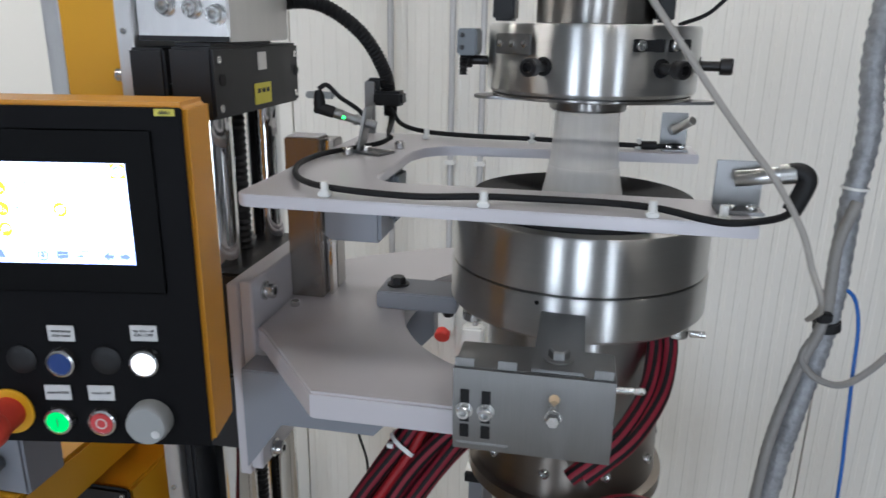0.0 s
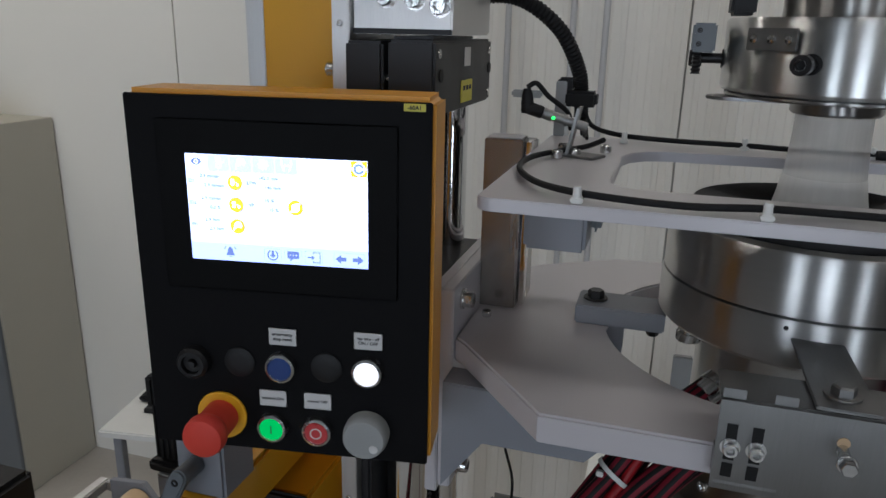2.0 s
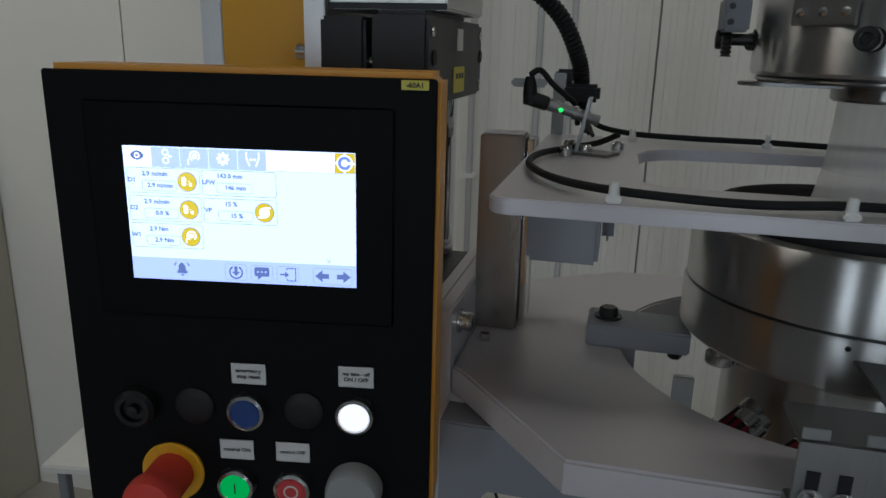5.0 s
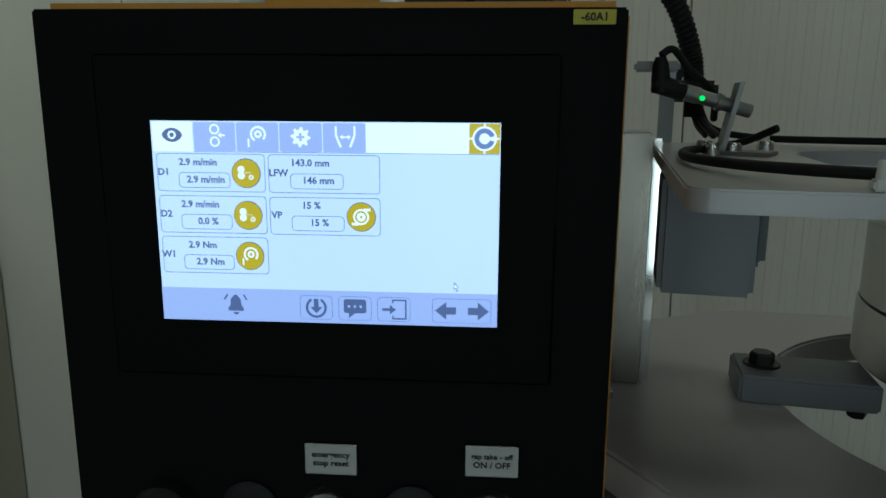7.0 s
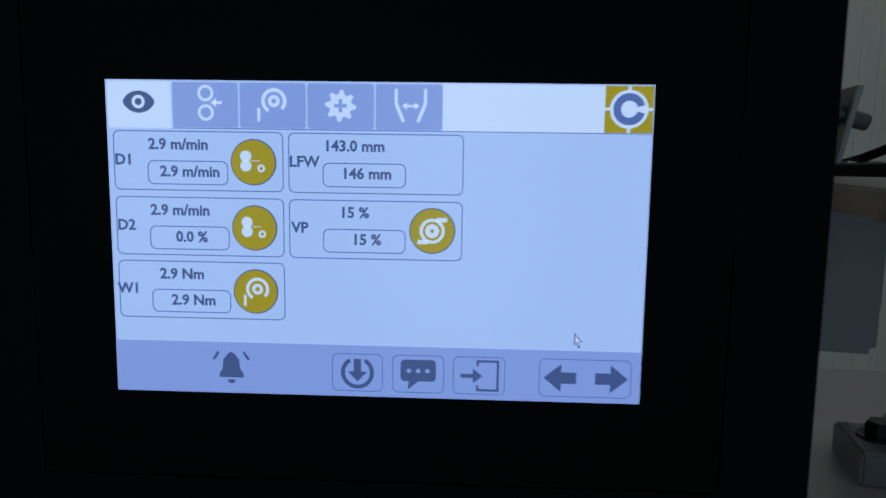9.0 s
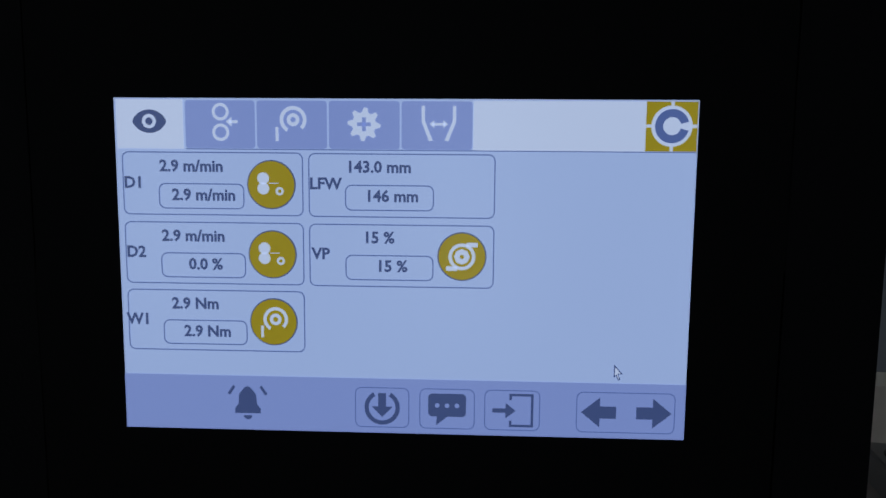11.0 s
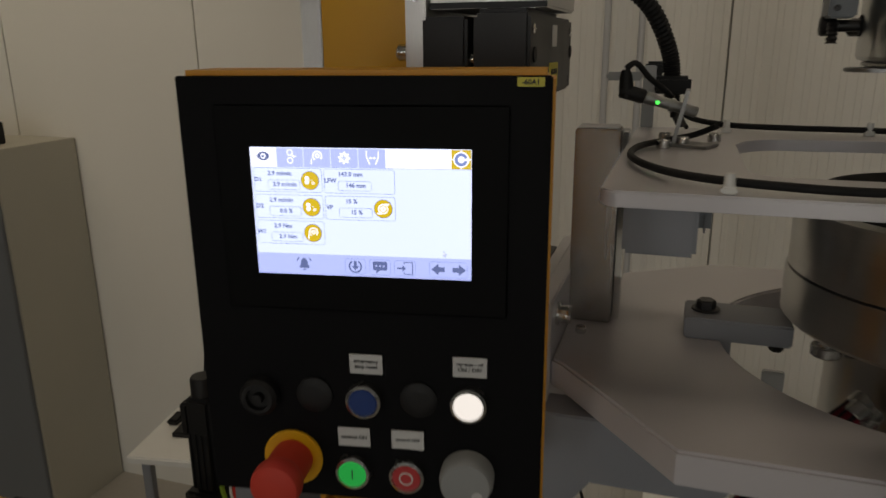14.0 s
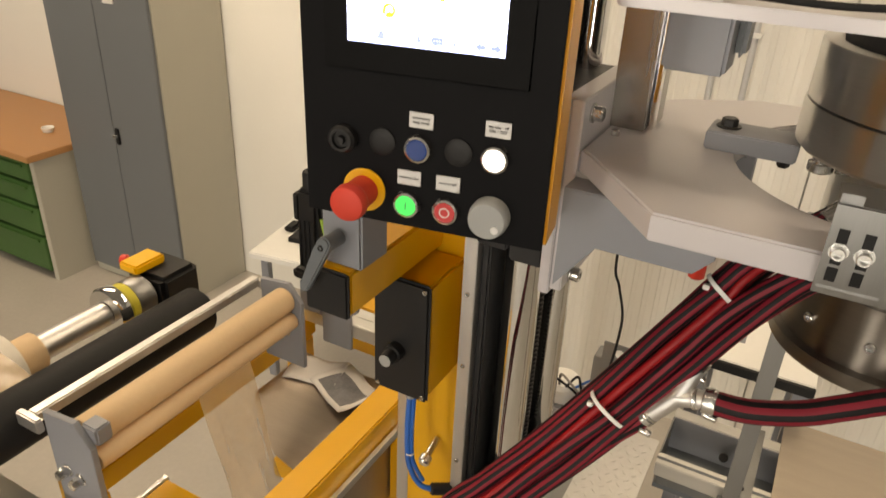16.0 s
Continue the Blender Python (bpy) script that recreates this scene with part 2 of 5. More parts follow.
    ob.matrix_world = m @ Matrix.Translation(base)
    BASE[ob.name] = Vector(base)
    return tagged(ob, label, category, group, kind)


def part(name, bm, material, parent, label="", smooth=True):
    mesh = bpy.data.meshes.new(name)
    base = BASE.get(parent.name, Vector()) if parent else Vector()
    if base.length:
        bmesh.ops.translate(bm, verts=bm.verts, vec=-base)
    bm.to_mesh(mesh)
    bm.free()
    for m in material if isinstance(material, (list, tuple)) else [material]:
        mesh.materials.append(m)
    if smooth:
        mesh.polygons.foreach_set("use_smooth", [True] * len(mesh.polygons))
        mesh.set_sharp_from_angle(angle=radians(32))
    ob = new(name, mesh)
    if parent:
        ob.parent = parent
        BASE[ob.name] = base
    if label:
        ob["label"] = label
    return ob


def plain(name, bm, material, label="", category="", kind="", m=I4, group=""):
    ob = part(name, bm, material, None)
    ob.matrix_world = m
    return tagged(ob, label, category, group, kind)


def box(x0, x1, y0, y1, z0, z1, bev=0.0, seg=2, bm=None):
    bm = bm or bmesh.new()
    r = bmesh.ops.create_cube(bm, size=1, matrix=Matrix.Translation(((x0 + x1) / 2, (y0 + y1) / 2, (z0 + z1) / 2)) @ Matrix.Diagonal((abs(x1 - x0), abs(y1 - y0), abs(z1 - z0), 1)))
    if bev:
        es = {e for v in r["verts"] for e in v.link_edges}
        bmesh.ops.bevel(bm, geom=list(es), offset=bev, segments=seg, affect="EDGES", clamp_overlap=True)
    return bm


def axis_m(a, b):
    a, b = Vector(a), Vector(b)
    return Matrix.Translation(a) @ (b - a).to_track_quat("Z", "Y").to_matrix().to_4x4(), (b - a).length


def lathe(prof, seg=48, a=(0, 0, 0), b=(0, 0, 1), bm=None, cap=True):
    """Turns (radius, height) pairs round the axis from a towards b."""
    bm = bm or bmesh.new()
    m, _ = axis_m(a, b)
    rings = []
    for r, h in prof:
        rings.append([bm.verts.new(m @ Vector((r * math.cos(k * 2 * math.pi / seg), r * math.sin(k * 2 * math.pi / seg), h))) for k in range(seg)])
    for p, q in zip(rings, rings[1:]):
        for k in range(seg):
            bm.faces.new((p[k], p[(k + 1) % seg], q[(k + 1) % seg], q[k]))
    if cap:
        bm.faces.new(rings[0][::-1])
        bm.faces.new(rings[-1])
    bmesh.ops.recalc_face_normals(bm, faces=bm.faces)
    return bm


def cyl(a, b, r, seg=24, bev=0.0, bm=None):
    n = (Vector(b) - Vector(a)).length
    e = min(bev, r * 0.5, n * 0.4)
    prof = [(r - e, 0), (r, e), (r, n - e), (r - e, n)] if e else [(r, 0), (r, n)]
    return lathe(prof, seg, a, b, bm)


def prism(outline, z0, z1, bev=0.0, m=I4):
    """A flat plate of that outline (x, y), counter-clockwise, between two heights."""
    bm = bmesh.new()
    lo = [bm.verts.new((x, y, z0)) for x, y in outline]
    hi = [bm.verts.new((x, y, z1)) for x, y in outline]
    n = len(lo)
    bm.faces.new(lo[::-1])
    bm.faces.new(hi)
    for k in range(n):
        bm.faces.new((lo[k], lo[(k + 1) % n], hi[(k + 1) % n], hi[k]))
    bmesh.ops.recalc_face_normals(bm, faces=bm.faces)
    if bev:
        es = [e for e in bm.edges if abs(e.verts[0].co.z - e.verts[1].co.z) < 1e-6]
        bmesh.ops.bevel(bm, geom=es, offset=bev, segments=2, affect="EDGES", clamp_overlap=True)
    bmesh.ops.transform(bm, matrix=m, verts=bm.verts)
    return bm


def arc(cx, cy, r, a0, a1, n=16):
    return [(cx + r * math.cos(radians(a0 + (a1 - a0) * k / n)), cy + r * math.sin(radians(a0 + (a1 - a0) * k / n))) for k in range(n + 1)]


def smooth_path(pts, per=10):
    pts = [Vector(p) for p in pts]
    ext = [pts[0] * 2 - pts[1], *pts, pts[-1] * 2 - pts[-2]]
    out = []
    for i in range(1, len(ext) - 2):
        p0, p1, p2, p3 = ext[i - 1 : i + 3]
        for k in range(per):
            t = k / per
            out.append(0.5 * (2 * p1 + (p2 - p0) * t + (2 * p0 - 5 * p1 + 4 * p2 - p3) * t * t + (3 * p1 - p0 - 3 * p2 + p3) * t**3))
    out.append(pts[-1])
    return out


def tube(pts, r, seg=12, per=10, stripes=None, ripple=0.0, bm=None, twist=0.0):
    """A round cable along a smooth path; stripes picks a material per face round it; ripple gives a corrugated hose."""
    bm = bm or bmesh.new()
    path = smooth_path(pts, per)
    up = Vector((0, 0, 1))
    rings = []
    ref = None
    for i, p in enumerate(path):
        d = (path[min(i + 1, len(path) - 1)] - path[max(i - 1, 0)]).normalized()
        if ref is None:
            ref = d.cross(up if abs(d.z) < 0.9 else Vector((1, 0, 0))).normalized()
        ref = (ref - d * ref.dot(d)).normalized()
        side = d.cross(ref)
        rr = r * (1 + (ripple if i % 2 else -ripple))
        tw = twist * i
        rings.append([bm.verts.new(p + rr * (ref * math.cos(k * 2 * math.pi / seg + tw) + side * math.sin(k * 2 * math.pi / seg + tw))) for k in range(seg)])
    for a, b in zip(rings, rings[1:]):
        for k in range(seg):
            f = bm.faces.new((a[k], a[(k + 1) % seg], b[(k + 1) % seg], b[k]))
            if stripes:
                f.material_index = stripes[k % len(stripes)]
    bm.faces.new(rings[0][::-1])
    bm.faces.new(rings[-1])
    bmesh.ops.recalc_face_normals(bm, faces=bm.faces)
    return bm


def socket_bolt(a, d, r=0.006, h=0.008, bm=None):
    """A cap screw whose head stands on a and points along d, with its hexagon socket."""
    a, d = Vector(a), Vector(d).normalized()
    bm = lathe([(r * 0.9, 0), (r, r * 0.12), (r, h - r * 0.2), (r * 0.86, h), (r * 0.55, h)], 20, a, a + d, bm, cap=False)
    lathe([(r * 0.55, h), (r * 0.52, h * 0.45), (0.0001, h * 0.45)], 6, a, a + d, bm, cap=False)
    return bm


def hex_bolt(a, d, r=0.008, h=0.006, washer=0.0, bm=None):
    a, d = Vector(a), Vector(d).normalized()
    bm = bm or bmesh.new()
    if washer:
        cyl(a, a + d * 0.0018, washer, 24, 0.0004, bm)
        a = a + d * 0.0018
    lathe([(r, 0), (r, h * 0.8), (r * 0.85, h)], 6, a, a + d, bm)
    return bm


def lettering(name, text, parent, at, size, material, align="CENTER", m=None):
    """Flat letters at a place in the parent's builder coordinates, facing -y unless m says otherwise."""
    cu = bpy.data.curves.new(name, "FONT")
    cu.body, cu.size, cu.align_x, cu.align_y, cu.extrude, cu.resolution_u, cu.offset = text, size, align, "CENTER", 0.00004, 2, size * 0.03
    tmp = new(name + "_tmp", cu)
    dg = bpy.context.evaluated_depsgraph_get()
    mesh = bpy.data.meshes.new_from_object(tmp.evaluated_get(dg))
    bpy.data.objects.remove(tmp)
    bm = bmesh.new()
    bm.from_mesh(mesh)
    bpy.data.meshes.remove(mesh)
    bmesh.ops.transform(bm, matrix=m or Matrix.Translation(at) @ Matrix.Rotation(radians(90), 4, "X"), verts=bm.verts)
    return part(name, bm, material, parent, smooth=False)

# ---- the room ----
X0, X1, Y0, YB, ZC = -7.5, 6.5, -8.0, 4.6, 4.5
Y1 = 0.0
BACK = pose(0, 3.1, 0, 0, 0, -9.6)


def wall_with_openings(name, x0, x1, z0, z1, thick, openings, m, label, material):
    """A wall along x with rectangular openings (x0, x1, z0, z1), thickness towards +y."""
    bm = bmesh.new()
    xs = sorted({x0, x1, *[o[0] for o in openings], *[o[1] for o in openings]})
    zs = sorted({z0, z1, *[o[2] for o in openings], *[o[3] for o in openings]})
    for a, b in zip(xs, xs[1:]):
        for c, d in zip(zs, zs[1:]):
            if not any(o[0] <= a and b <= o[1] and o[2] <= c and d <= o[3] for o in openings):
                box(a, b, 0, thick, c, d, bm=bm)
    return plain(name, bm, material, label, "wall", "structure", m)


plain("floor", box(X0, X1, Y0, YB, -0.15, 0), FLOORM, "grey sealed concrete workshop floor with faint stains", "floor", "structure")
plain("ceiling", box(X0, X1, Y0, YB, ZC, ZC + 0.15), CEILM, "unseen grey ceiling added to close the room", "ceiling", "structure")
wall_back = thing("wall_back", "white insulated wall panels with fine vertical ribs", "wall", (0, Y1, 0), BACK, kind="structure")
part("core", box(X0 - 0.2, X1 + 0.1, Y1 + 0.02, Y1 + 0.14, 0, ZC), WALLSEAM, wall_back)
PW = 1.165
xk = -7.725
while xk < X1 - 0.05:
    bm = bmesh.new()
    w = min(PW, X1 - xk) - 0.008
    ribs = xk > -1.6
    n = 20 if ribs else 1
    vs = []
    for k in range(n):
        a, b = xk + w * k / n, xk + w * (k + 1) / n
        d = 0.0022 if ribs else 0
        prof = [(a, Y1), (a + (b - a) * 0.55, Y1), (a + (b - a) * 0.62, Y1 + d), (b - (b - a) * 0.07, Y1 + d)]
        vs += prof if ribs else [(a, Y1), (b, Y1)]
    if ribs:
        vs.append((xk + w, Y1))
    lo = [bm.verts.new((x, y, 0.0)) for x, y in vs]
    hi = [bm.verts.new((x, y, ZC)) for x, y in vs]
    for k in range(len(vs) - 1):
        bm.faces.new((lo[k], lo[k + 1], hi[k + 1], hi[k]))
    for x in (xk, xk + w):
        q = [bm.verts.new(c) for c in ((x, Y1, 0), (x, Y1 + 0.02, 0), (x, Y1 + 0.02, ZC), (x, Y1, ZC))]
        bm.faces.new(q)
    part("panel", bm, WALLM, wall_back, smooth=False)
    xk += PW
# Walls out of view, added to close the room and darken reflections.
wall_with_openings("wall_front", X0, X1, 0, ZC, 0.2, [(wx - 0.25, wx + 0.25, 0.25, 4.05) for wx in WINDOWS_X], pose(0, Y0 - 0.2, 0), "unseen dark hall wall with five assumed windows", HALLM)
wall_with_openings("wall_right", 0, YB - Y0, 0, ZC, 0.2, [], pose(X1 + 0.2, Y0, 0, 0, 0, 90), "unseen grey side wall kept dark to dim reflections", HALLM)
wall_with_openings("wall_left", 0, YB - Y0, 0, ZC, 0.2, [], pose(X0, Y0, 0, 0, 0, 90), "unseen grey side wall kept dark to dim reflections", HALLM)


def window(name, cx, cz, w, h, m):
    t = thing(name, "unseen white framed window placed to let in daylight", "window", (cx, 0, cz - h / 2), m, kind="structure")
    bm = box(cx - w / 2, cx - w / 2 + 0.04, 0.05, 0.12, cz - h / 2, cz + h / 2)
    box(cx + w / 2 - 0.06, cx + w / 2, 0.05, 0.12, cz - h / 2, cz + h / 2, bm=bm)
    box(cx - w / 2 + 0.06, cx + w / 2 - 0.04, 0.05, 0.12, cz - h / 2, cz - h / 2 + 0.06, bm=bm)
    box(cx - w / 2 + 0.06, cx + w / 2 - 0.04, 0.05, 0.12, cz + h / 2 - 0.06, cz + h / 2, bm=bm)
    box(cx - 0.03, cx + 0.03, 0.055, 0.115, cz - h / 2 + 0.06, cz + h / 2 - 0.06, bm=bm)
    part("window_frame", bm, WHITEP, t)
    for s in (-1, 1):
        g = part("pane", box(cx + s * (w / 4) - w / 4 + 0.045, cx + s * (w / 4) + w / 4 - 0.045, 0.08, 0.086, cz - h / 2 + 0.06, cz + h / 2 - 0.06), GLASS, t)
        g.visible_shadow = False
    return t


# Unseen windows, made tall so their bands fill the height of the rings.
for k, wx in enumerate(WINDOWS_X):
    window("window_%d" % (k + 1), wx, 2.15, 0.5, 3.8, pose(0, Y0 - 0.2, 0))
plain("backdrop", box(-12, 10, Y0 - 2.6, Y0 - 2.5, -2, 8), SKYGLOW, "pale bright sky outside the windows", "sky", "structure")
# Housings and glowing tubes made up for the added ceiling fill.
for lx in (-3.2, 1.0):
    for ly in (-0.4, 2.3):
        tl = thing("unseen_fill_light", "added ceiling fill light shaped as a long fluorescent tube", "ceiling light", (lx, ly, 4.39), group="ceiling lights")
        part("housing", box(lx - 1.25, lx + 1.25, ly - 0.13, ly + 0.13, 4.40, 4.498, 0.01), WHITEP, tl)
        part("tube", cyl((lx - 1.2, ly, 4.385), (lx + 1.2, ly, 4.385), 0.013), TUBEGLOW, tl)

# fixtures on the back wall
for cx in (-0.280, -0.018, 0.111):
    c = thing("conduit", "thin galvanised conduit pipe running down the wall", "pipe", (cx, Y1 - 0.03, 1.2), BACK, group="wall conduits")
    part("pipe", cyl((cx, Y1 - 0.03, 1.15), (cx, Y1 - 0.03, 4.4), 0.013, 16), CONDUIT, c)
    for cz in (1.9, 2.7, 3.5):
        part("clamp", box(cx - 0.022, cx + 0.022, Y1 - 0.05, Y1, cz, cz + 0.02, 0.003), WHITEP, c)
for cx, cz, big in ((-0.034, 1.13, 0), (0.103, 1.03, 1)):
    s = thing("power_socket", "white wall power outlet with a red lid hanging below", "socket", (cx, Y1, cz - 0.1), BACK, group="wall sockets")
    part("body", box(cx - 0.05, cx + 0.05, Y1 - 0.07, Y1, cz, cz + 0.13, 0.01), WHITEP, s)
    part("lid", cyl((cx, Y1 - 0.09, cz - 0.02), (cx, Y1 - 0.02, cz + 0.01), 0.05 if big else 0.035, 24, 0.006), REDP, s, "red round outlet lid")
    if big:
        part("plug", cyl((cx, Y1 - 0.08, cz - 0.04), (cx, Y1 - 0.08, cz - 0.17), 0.036, 20, 0.006), REDP, s, "red plug")
# steel cabinet, bench and side table
cab = thing("steel_cabinet", "tall steel cabinet with dark grey doors and beige sides", "cabinet", (-3.115, -0.25, 0), BACK)
part("body", box(-3.535, -2.695, -0.490, -0.006, 0.0, 1.97, 0.004), CABBEIGE, cab)
for a, b in ((-3.530, -3.1165), (-3.1135, -2.700)):
    part("door", box(a, b, -0.510, -0.4905, 0.06, 1.96, 0.003), CABGREY, cab)
lk = part("lock", box(-3.098, -3.063, -0.523, -0.5105, 0.95, 1.05, 0.008), BLACKPLASTIC, cab, "black swivel door handle")
part("latch", cyl((-3.080, -0.523, 1.005), (-3.080, -0.543, 1.005), 0.014, 16, 0.002), BOLT, lk)
part("sticker", box(-3.025, -2.945, -0.5145, -0.5105, 1.74, 1.90), PAPER, cab, "white sticker with a black mark")
part("mark", prism([(-3.000, 1.785), (-2.985, 1.780), (-2.968, 1.855), (-2.983, 1.860)], 0.5147, 0.5165, 0, Matrix.Rotation(radians(90), 4, "X")), INK, cab)
bx = thing("cardboard_box", "small black cardboard box standing on the cabinet", "box", (-2.95, -0.37, 1.972), BACK)
part("carton", box(-3.066, -2.835, -0.445, -0.290, 1.972, 2.075, 0.004), BLACKPLASTIC, bx)
part("label", box(-2.995, -2.940, -0.4485, -0.4455, 2.02, 2.06), PAPER, bx, "white paper label")
part("label", box(-2.900, -2.855, -0.4485, -0.4455, 1.985, 2.02), PAPER, bx, "white paper label")
gb = thing("storage_tray", "lime green plastic tray on a wooden block", "tray", (-3.33, -0.32, 1.972), BACK)
part("block", box(-3.50, -3.165, -0.43, -0.20, 1.972, 2.062, 0.004), WOOD, gb)
bm = lathe([(0.13, 0), (0.16, 0.075), (0.168, 0.078), (0.166, 0.085), (0.152, 0.085), (0.124, 0.008)], 4, (0, 0, 0), (0, 0, 1))
bmesh.ops.transform(bm, matrix=Matrix.Translation((-3.33, -0.315, 2.0635)) @ Matrix.Diagonal((1.45, 1.0, 1.0, 1)) @ Matrix.Rotation(radians(45), 4, "Z"), verts=bm.verts)
part("tray", bm, GREENBOX, gb)

BENCH = BACK @ Matrix.Translation((0.08, -3.505, 0))
wb = thing("workbench", "workbench with beech top and green drawers", "workbench", (-4.5, 3.2, 0), BENCH)
part("worktop", box(-5.6, -3.64, 2.72, 3.5, 0.81, 0.85, 0.004), WOOD, wb)
for a in (-3.70, -4.44):
    part("side_panel", box(a, a + 0.04, 2.76, 3.45, 0, 0.809, 0.003), CABBEIGE, wb)
for k, (a, b) in enumerate(((0.06, 0.30), (0.31, 0.50), (0.51, 0.66), (0.67, 0.80))):
    d = part("drawer", box(-4.395, -3.705, 2.75, 3.4, a, b - 0.008, 0.004), GREEN, wb)
    part("handle", box(-4.35, -3.75, 2.735, 2.7495, b - 0.04, b - 0.025, 0.003), GREEN, d)
part("leg", box(-5.55, -5.49, 2.8, 3.4, 0, 0.809), CABBEIGE, wb)
for k, (px, py, ph) in enumerate(((-3.79, 3.20, 0.09), (-3.95, 3.08, 0.03))):
    cup = thing("paper_cup" if k else "parts_pot", "small white pot standing on the wooden bench top", "pot", (px, py, 0.85), BENCH)
    part("wall", lathe([(0.03, 0), (0.04, ph), (0.036, ph), (0.028, 0.006)], 20, (px, py, 0.851), (px, py, 2)), WHITEP, cup)

tb = thing("side_table", "white topped side table with grey legs", "table", (-1.55, 2.8, 0), pose(0.04, 0.07, 0))
part("tabletop", box(-2.0, -1.0, 2.52, 3.2, 0.715, 0.75, 0.006), WHITEP, tb)
for a in (-1.96, -1.08):
    for b in (2.56, 3.12):
        part("leg", box(a, a + 0.04, b, b + 0.04, 0, 0.714, 0.003), GREYPAINT, tb)
lt = thing("laptop", "open black laptop with pale screen on the side table", "laptop", (-1.65, 2.85, 0.7505), pose(0.04, 0.07, 0))
part("keyboard_base", box(-1.88, -1.42, 2.69, 2.97, 0.7505, 0.775, 0.004), BLACKPLASTIC, lt)
LID = Matrix.Translation((0, 2.975, 0.778)) @ Matrix.Rotation(radians(76), 4, "X")
lid = part("lid", prism([(-1.87, 0), (-1.42, 0), (-1.42, 0.33), (-1.87, 0.33)], -0.004, 0.006, 0.002, LID), BLACKPLASTIC, lt)
part("display", prism([(-1.852, 0.018), (-1.438, 0.018), (-1.438, 0.312), (-1.852, 0.312)], 0.0075, 0.0082, 0, LID), CABBEIGE, lid)
part("mouse", box(-1.96, -1.90, 2.78, 2.88, 0.7505, 0.78, 0.012), BLACKPLASTIC, lt)

# ---- operator panel ----
PY = 0.604
op = thing("operator_panel", "yellow operator panel with black front, touch screen and push buttons", "control panel", (-0.3485, 0.625, 2.076))
part("housing", box(-0.4775, -0.2152, PY - 0.004, 0.664, 2.076, 2.405, 0.006, 3), ORANGE_EDGE, op, "yellow painted steel housing")
fp = part("front_plate", box(-0.4750, -0.2172, PY - 0.0075, PY - 0.0042, 2.0785, 2.4015, 0.001), BLACKPLATE, op, "matt black front plate")
hm = part("screen_frame", box(-0.4485, -0.2440, PY - 0.0097, PY - 0.0077, 2.2355, 2.3825, 0.0012), BLACKGLOSS, op, "black touch screen frame")
SX, SZ, SY = -0.4235, 2.3540, PY - 0.0100
part("display", box(SX, SX + 0.1545, SY, SY + 0.0002, SZ - 0.0910, SZ), UI_BG, hm, "lit display with coloured boxes")
tg = part("tag", box(-0.2400, -0.2225, PY - 0.0085, PY - 0.0077, 2.3945, 2.4005, 0.0003), TAGY, op, "yellow device tag")
lettering("tag_text", "-60A1", tg, (-0.2312, PY - 0.0088, 2.3974), 0.0046, INK)


def ui(name, x0, x1, y0, y1, material, level=1):
    """A flat block on the display, in millimetres from its upper left corner."""
    y = SY - 0.00022 * level
    return part(name, box(SX + x0 / 1000, SX + x1 / 1000, y, y + 0.00008, SZ - y1 / 1000, SZ - y0 / 1000), material, hm, smooth=False)


def ui_shape(name, outline, material, level=2, holes=None):
    """A flat shape on the display from an outline in millimetres; with holes: a band between two outlines."""
    y = SY - 0.00022 * level
    bm = bmesh.new()
    a = [bm.verts.new((x, 0, -z)) for x, z in outline]
    if holes:
        b = [bm.verts.new((x, 0, -z)) for x, z in holes]
        n = len(a)
        for k in range(n):
            bm.faces.new((a[k], a[(k + 1) % n], b[(k + 1) % n], b[k]))
    else:
        bm.faces.new(a)
        bm.normal_update()
        bmesh.ops.triangulate(bm, faces=bm.faces)
    bmesh.ops.transform(bm, matrix=Matrix.Translation((SX, y, SZ)) @ Matrix.Scale(0.001, 4), verts=bm.verts)
    return part(name, bm, material, hm, smooth=False)


def rrect(x0, x1, y0, y1, r, n=5):
    return arc(x1 - r, y0 + r, r, -90, 0, n) + arc(x1 - r, y1 - r, r, 0, 90, n) + arc(x0 + r, y1 - r, r, 90, 180, n) + arc(x0 + r, y0 + r, r, 180, 270, n)


def ui_frame(x0, x1, y0, y1, r=1.8, w=0.3, level=2):
    return ui_shape("box_outline", rrect(x0, x1, y0, y1, r), UI_LINE, level, rrect(x0 + w, x1 - w, y0 + w, y1 - w, max(r - w, 0.1)))


def ui_disc(name, cx, cy, r, material, level=2, inner=0.0, a0=0, a1=360, n=28):
    o = arc(cx, cy, r, a0, a1, n)
    if not inner:
        return ui_shape(name, o if a1 - a0 < 360 else o[:-1], material, level)
    if a1 - a0 >= 360:
        return ui_shape(name, o[:-1], material, level, arc(cx, cy, inner, a0, a1, n)[:-1])
    y = SY - 0.00022 * level
    bm = bmesh.new()
    q = [(bm.verts.new((x, 0, -z)), bm.verts.new((u, 0, -v))) for (x, z), (u, v) in zip(o, arc(cx, cy, inner, a0, a1, n))]
    for (p0, p1), (p2, p3) in zip(q, q[1:]):
        bm.faces.new((p0, p2, p3, p1))
    bmesh.ops.transform(bm, matrix=Matrix.Translation((SX, y, SZ)) @ Matrix.Scale(0.001, 4), verts=bm.verts)
    return part(name, bm, material, hm, smooth=False)


def ui_text(s, x, y, size=4.3, material=None, level=3):
    return lettering("display_text", s, hm, (SX + x / 1000, SY - 0.00022 * level, SZ - y / 1000), size / 1000, material or UI_DARK)


ui("header", 96.2, 141, 0.4, 13.4, UI_WHITE)
ui("header", 0.6, 18.8, 0.4, 13.4, UI_WHITE)
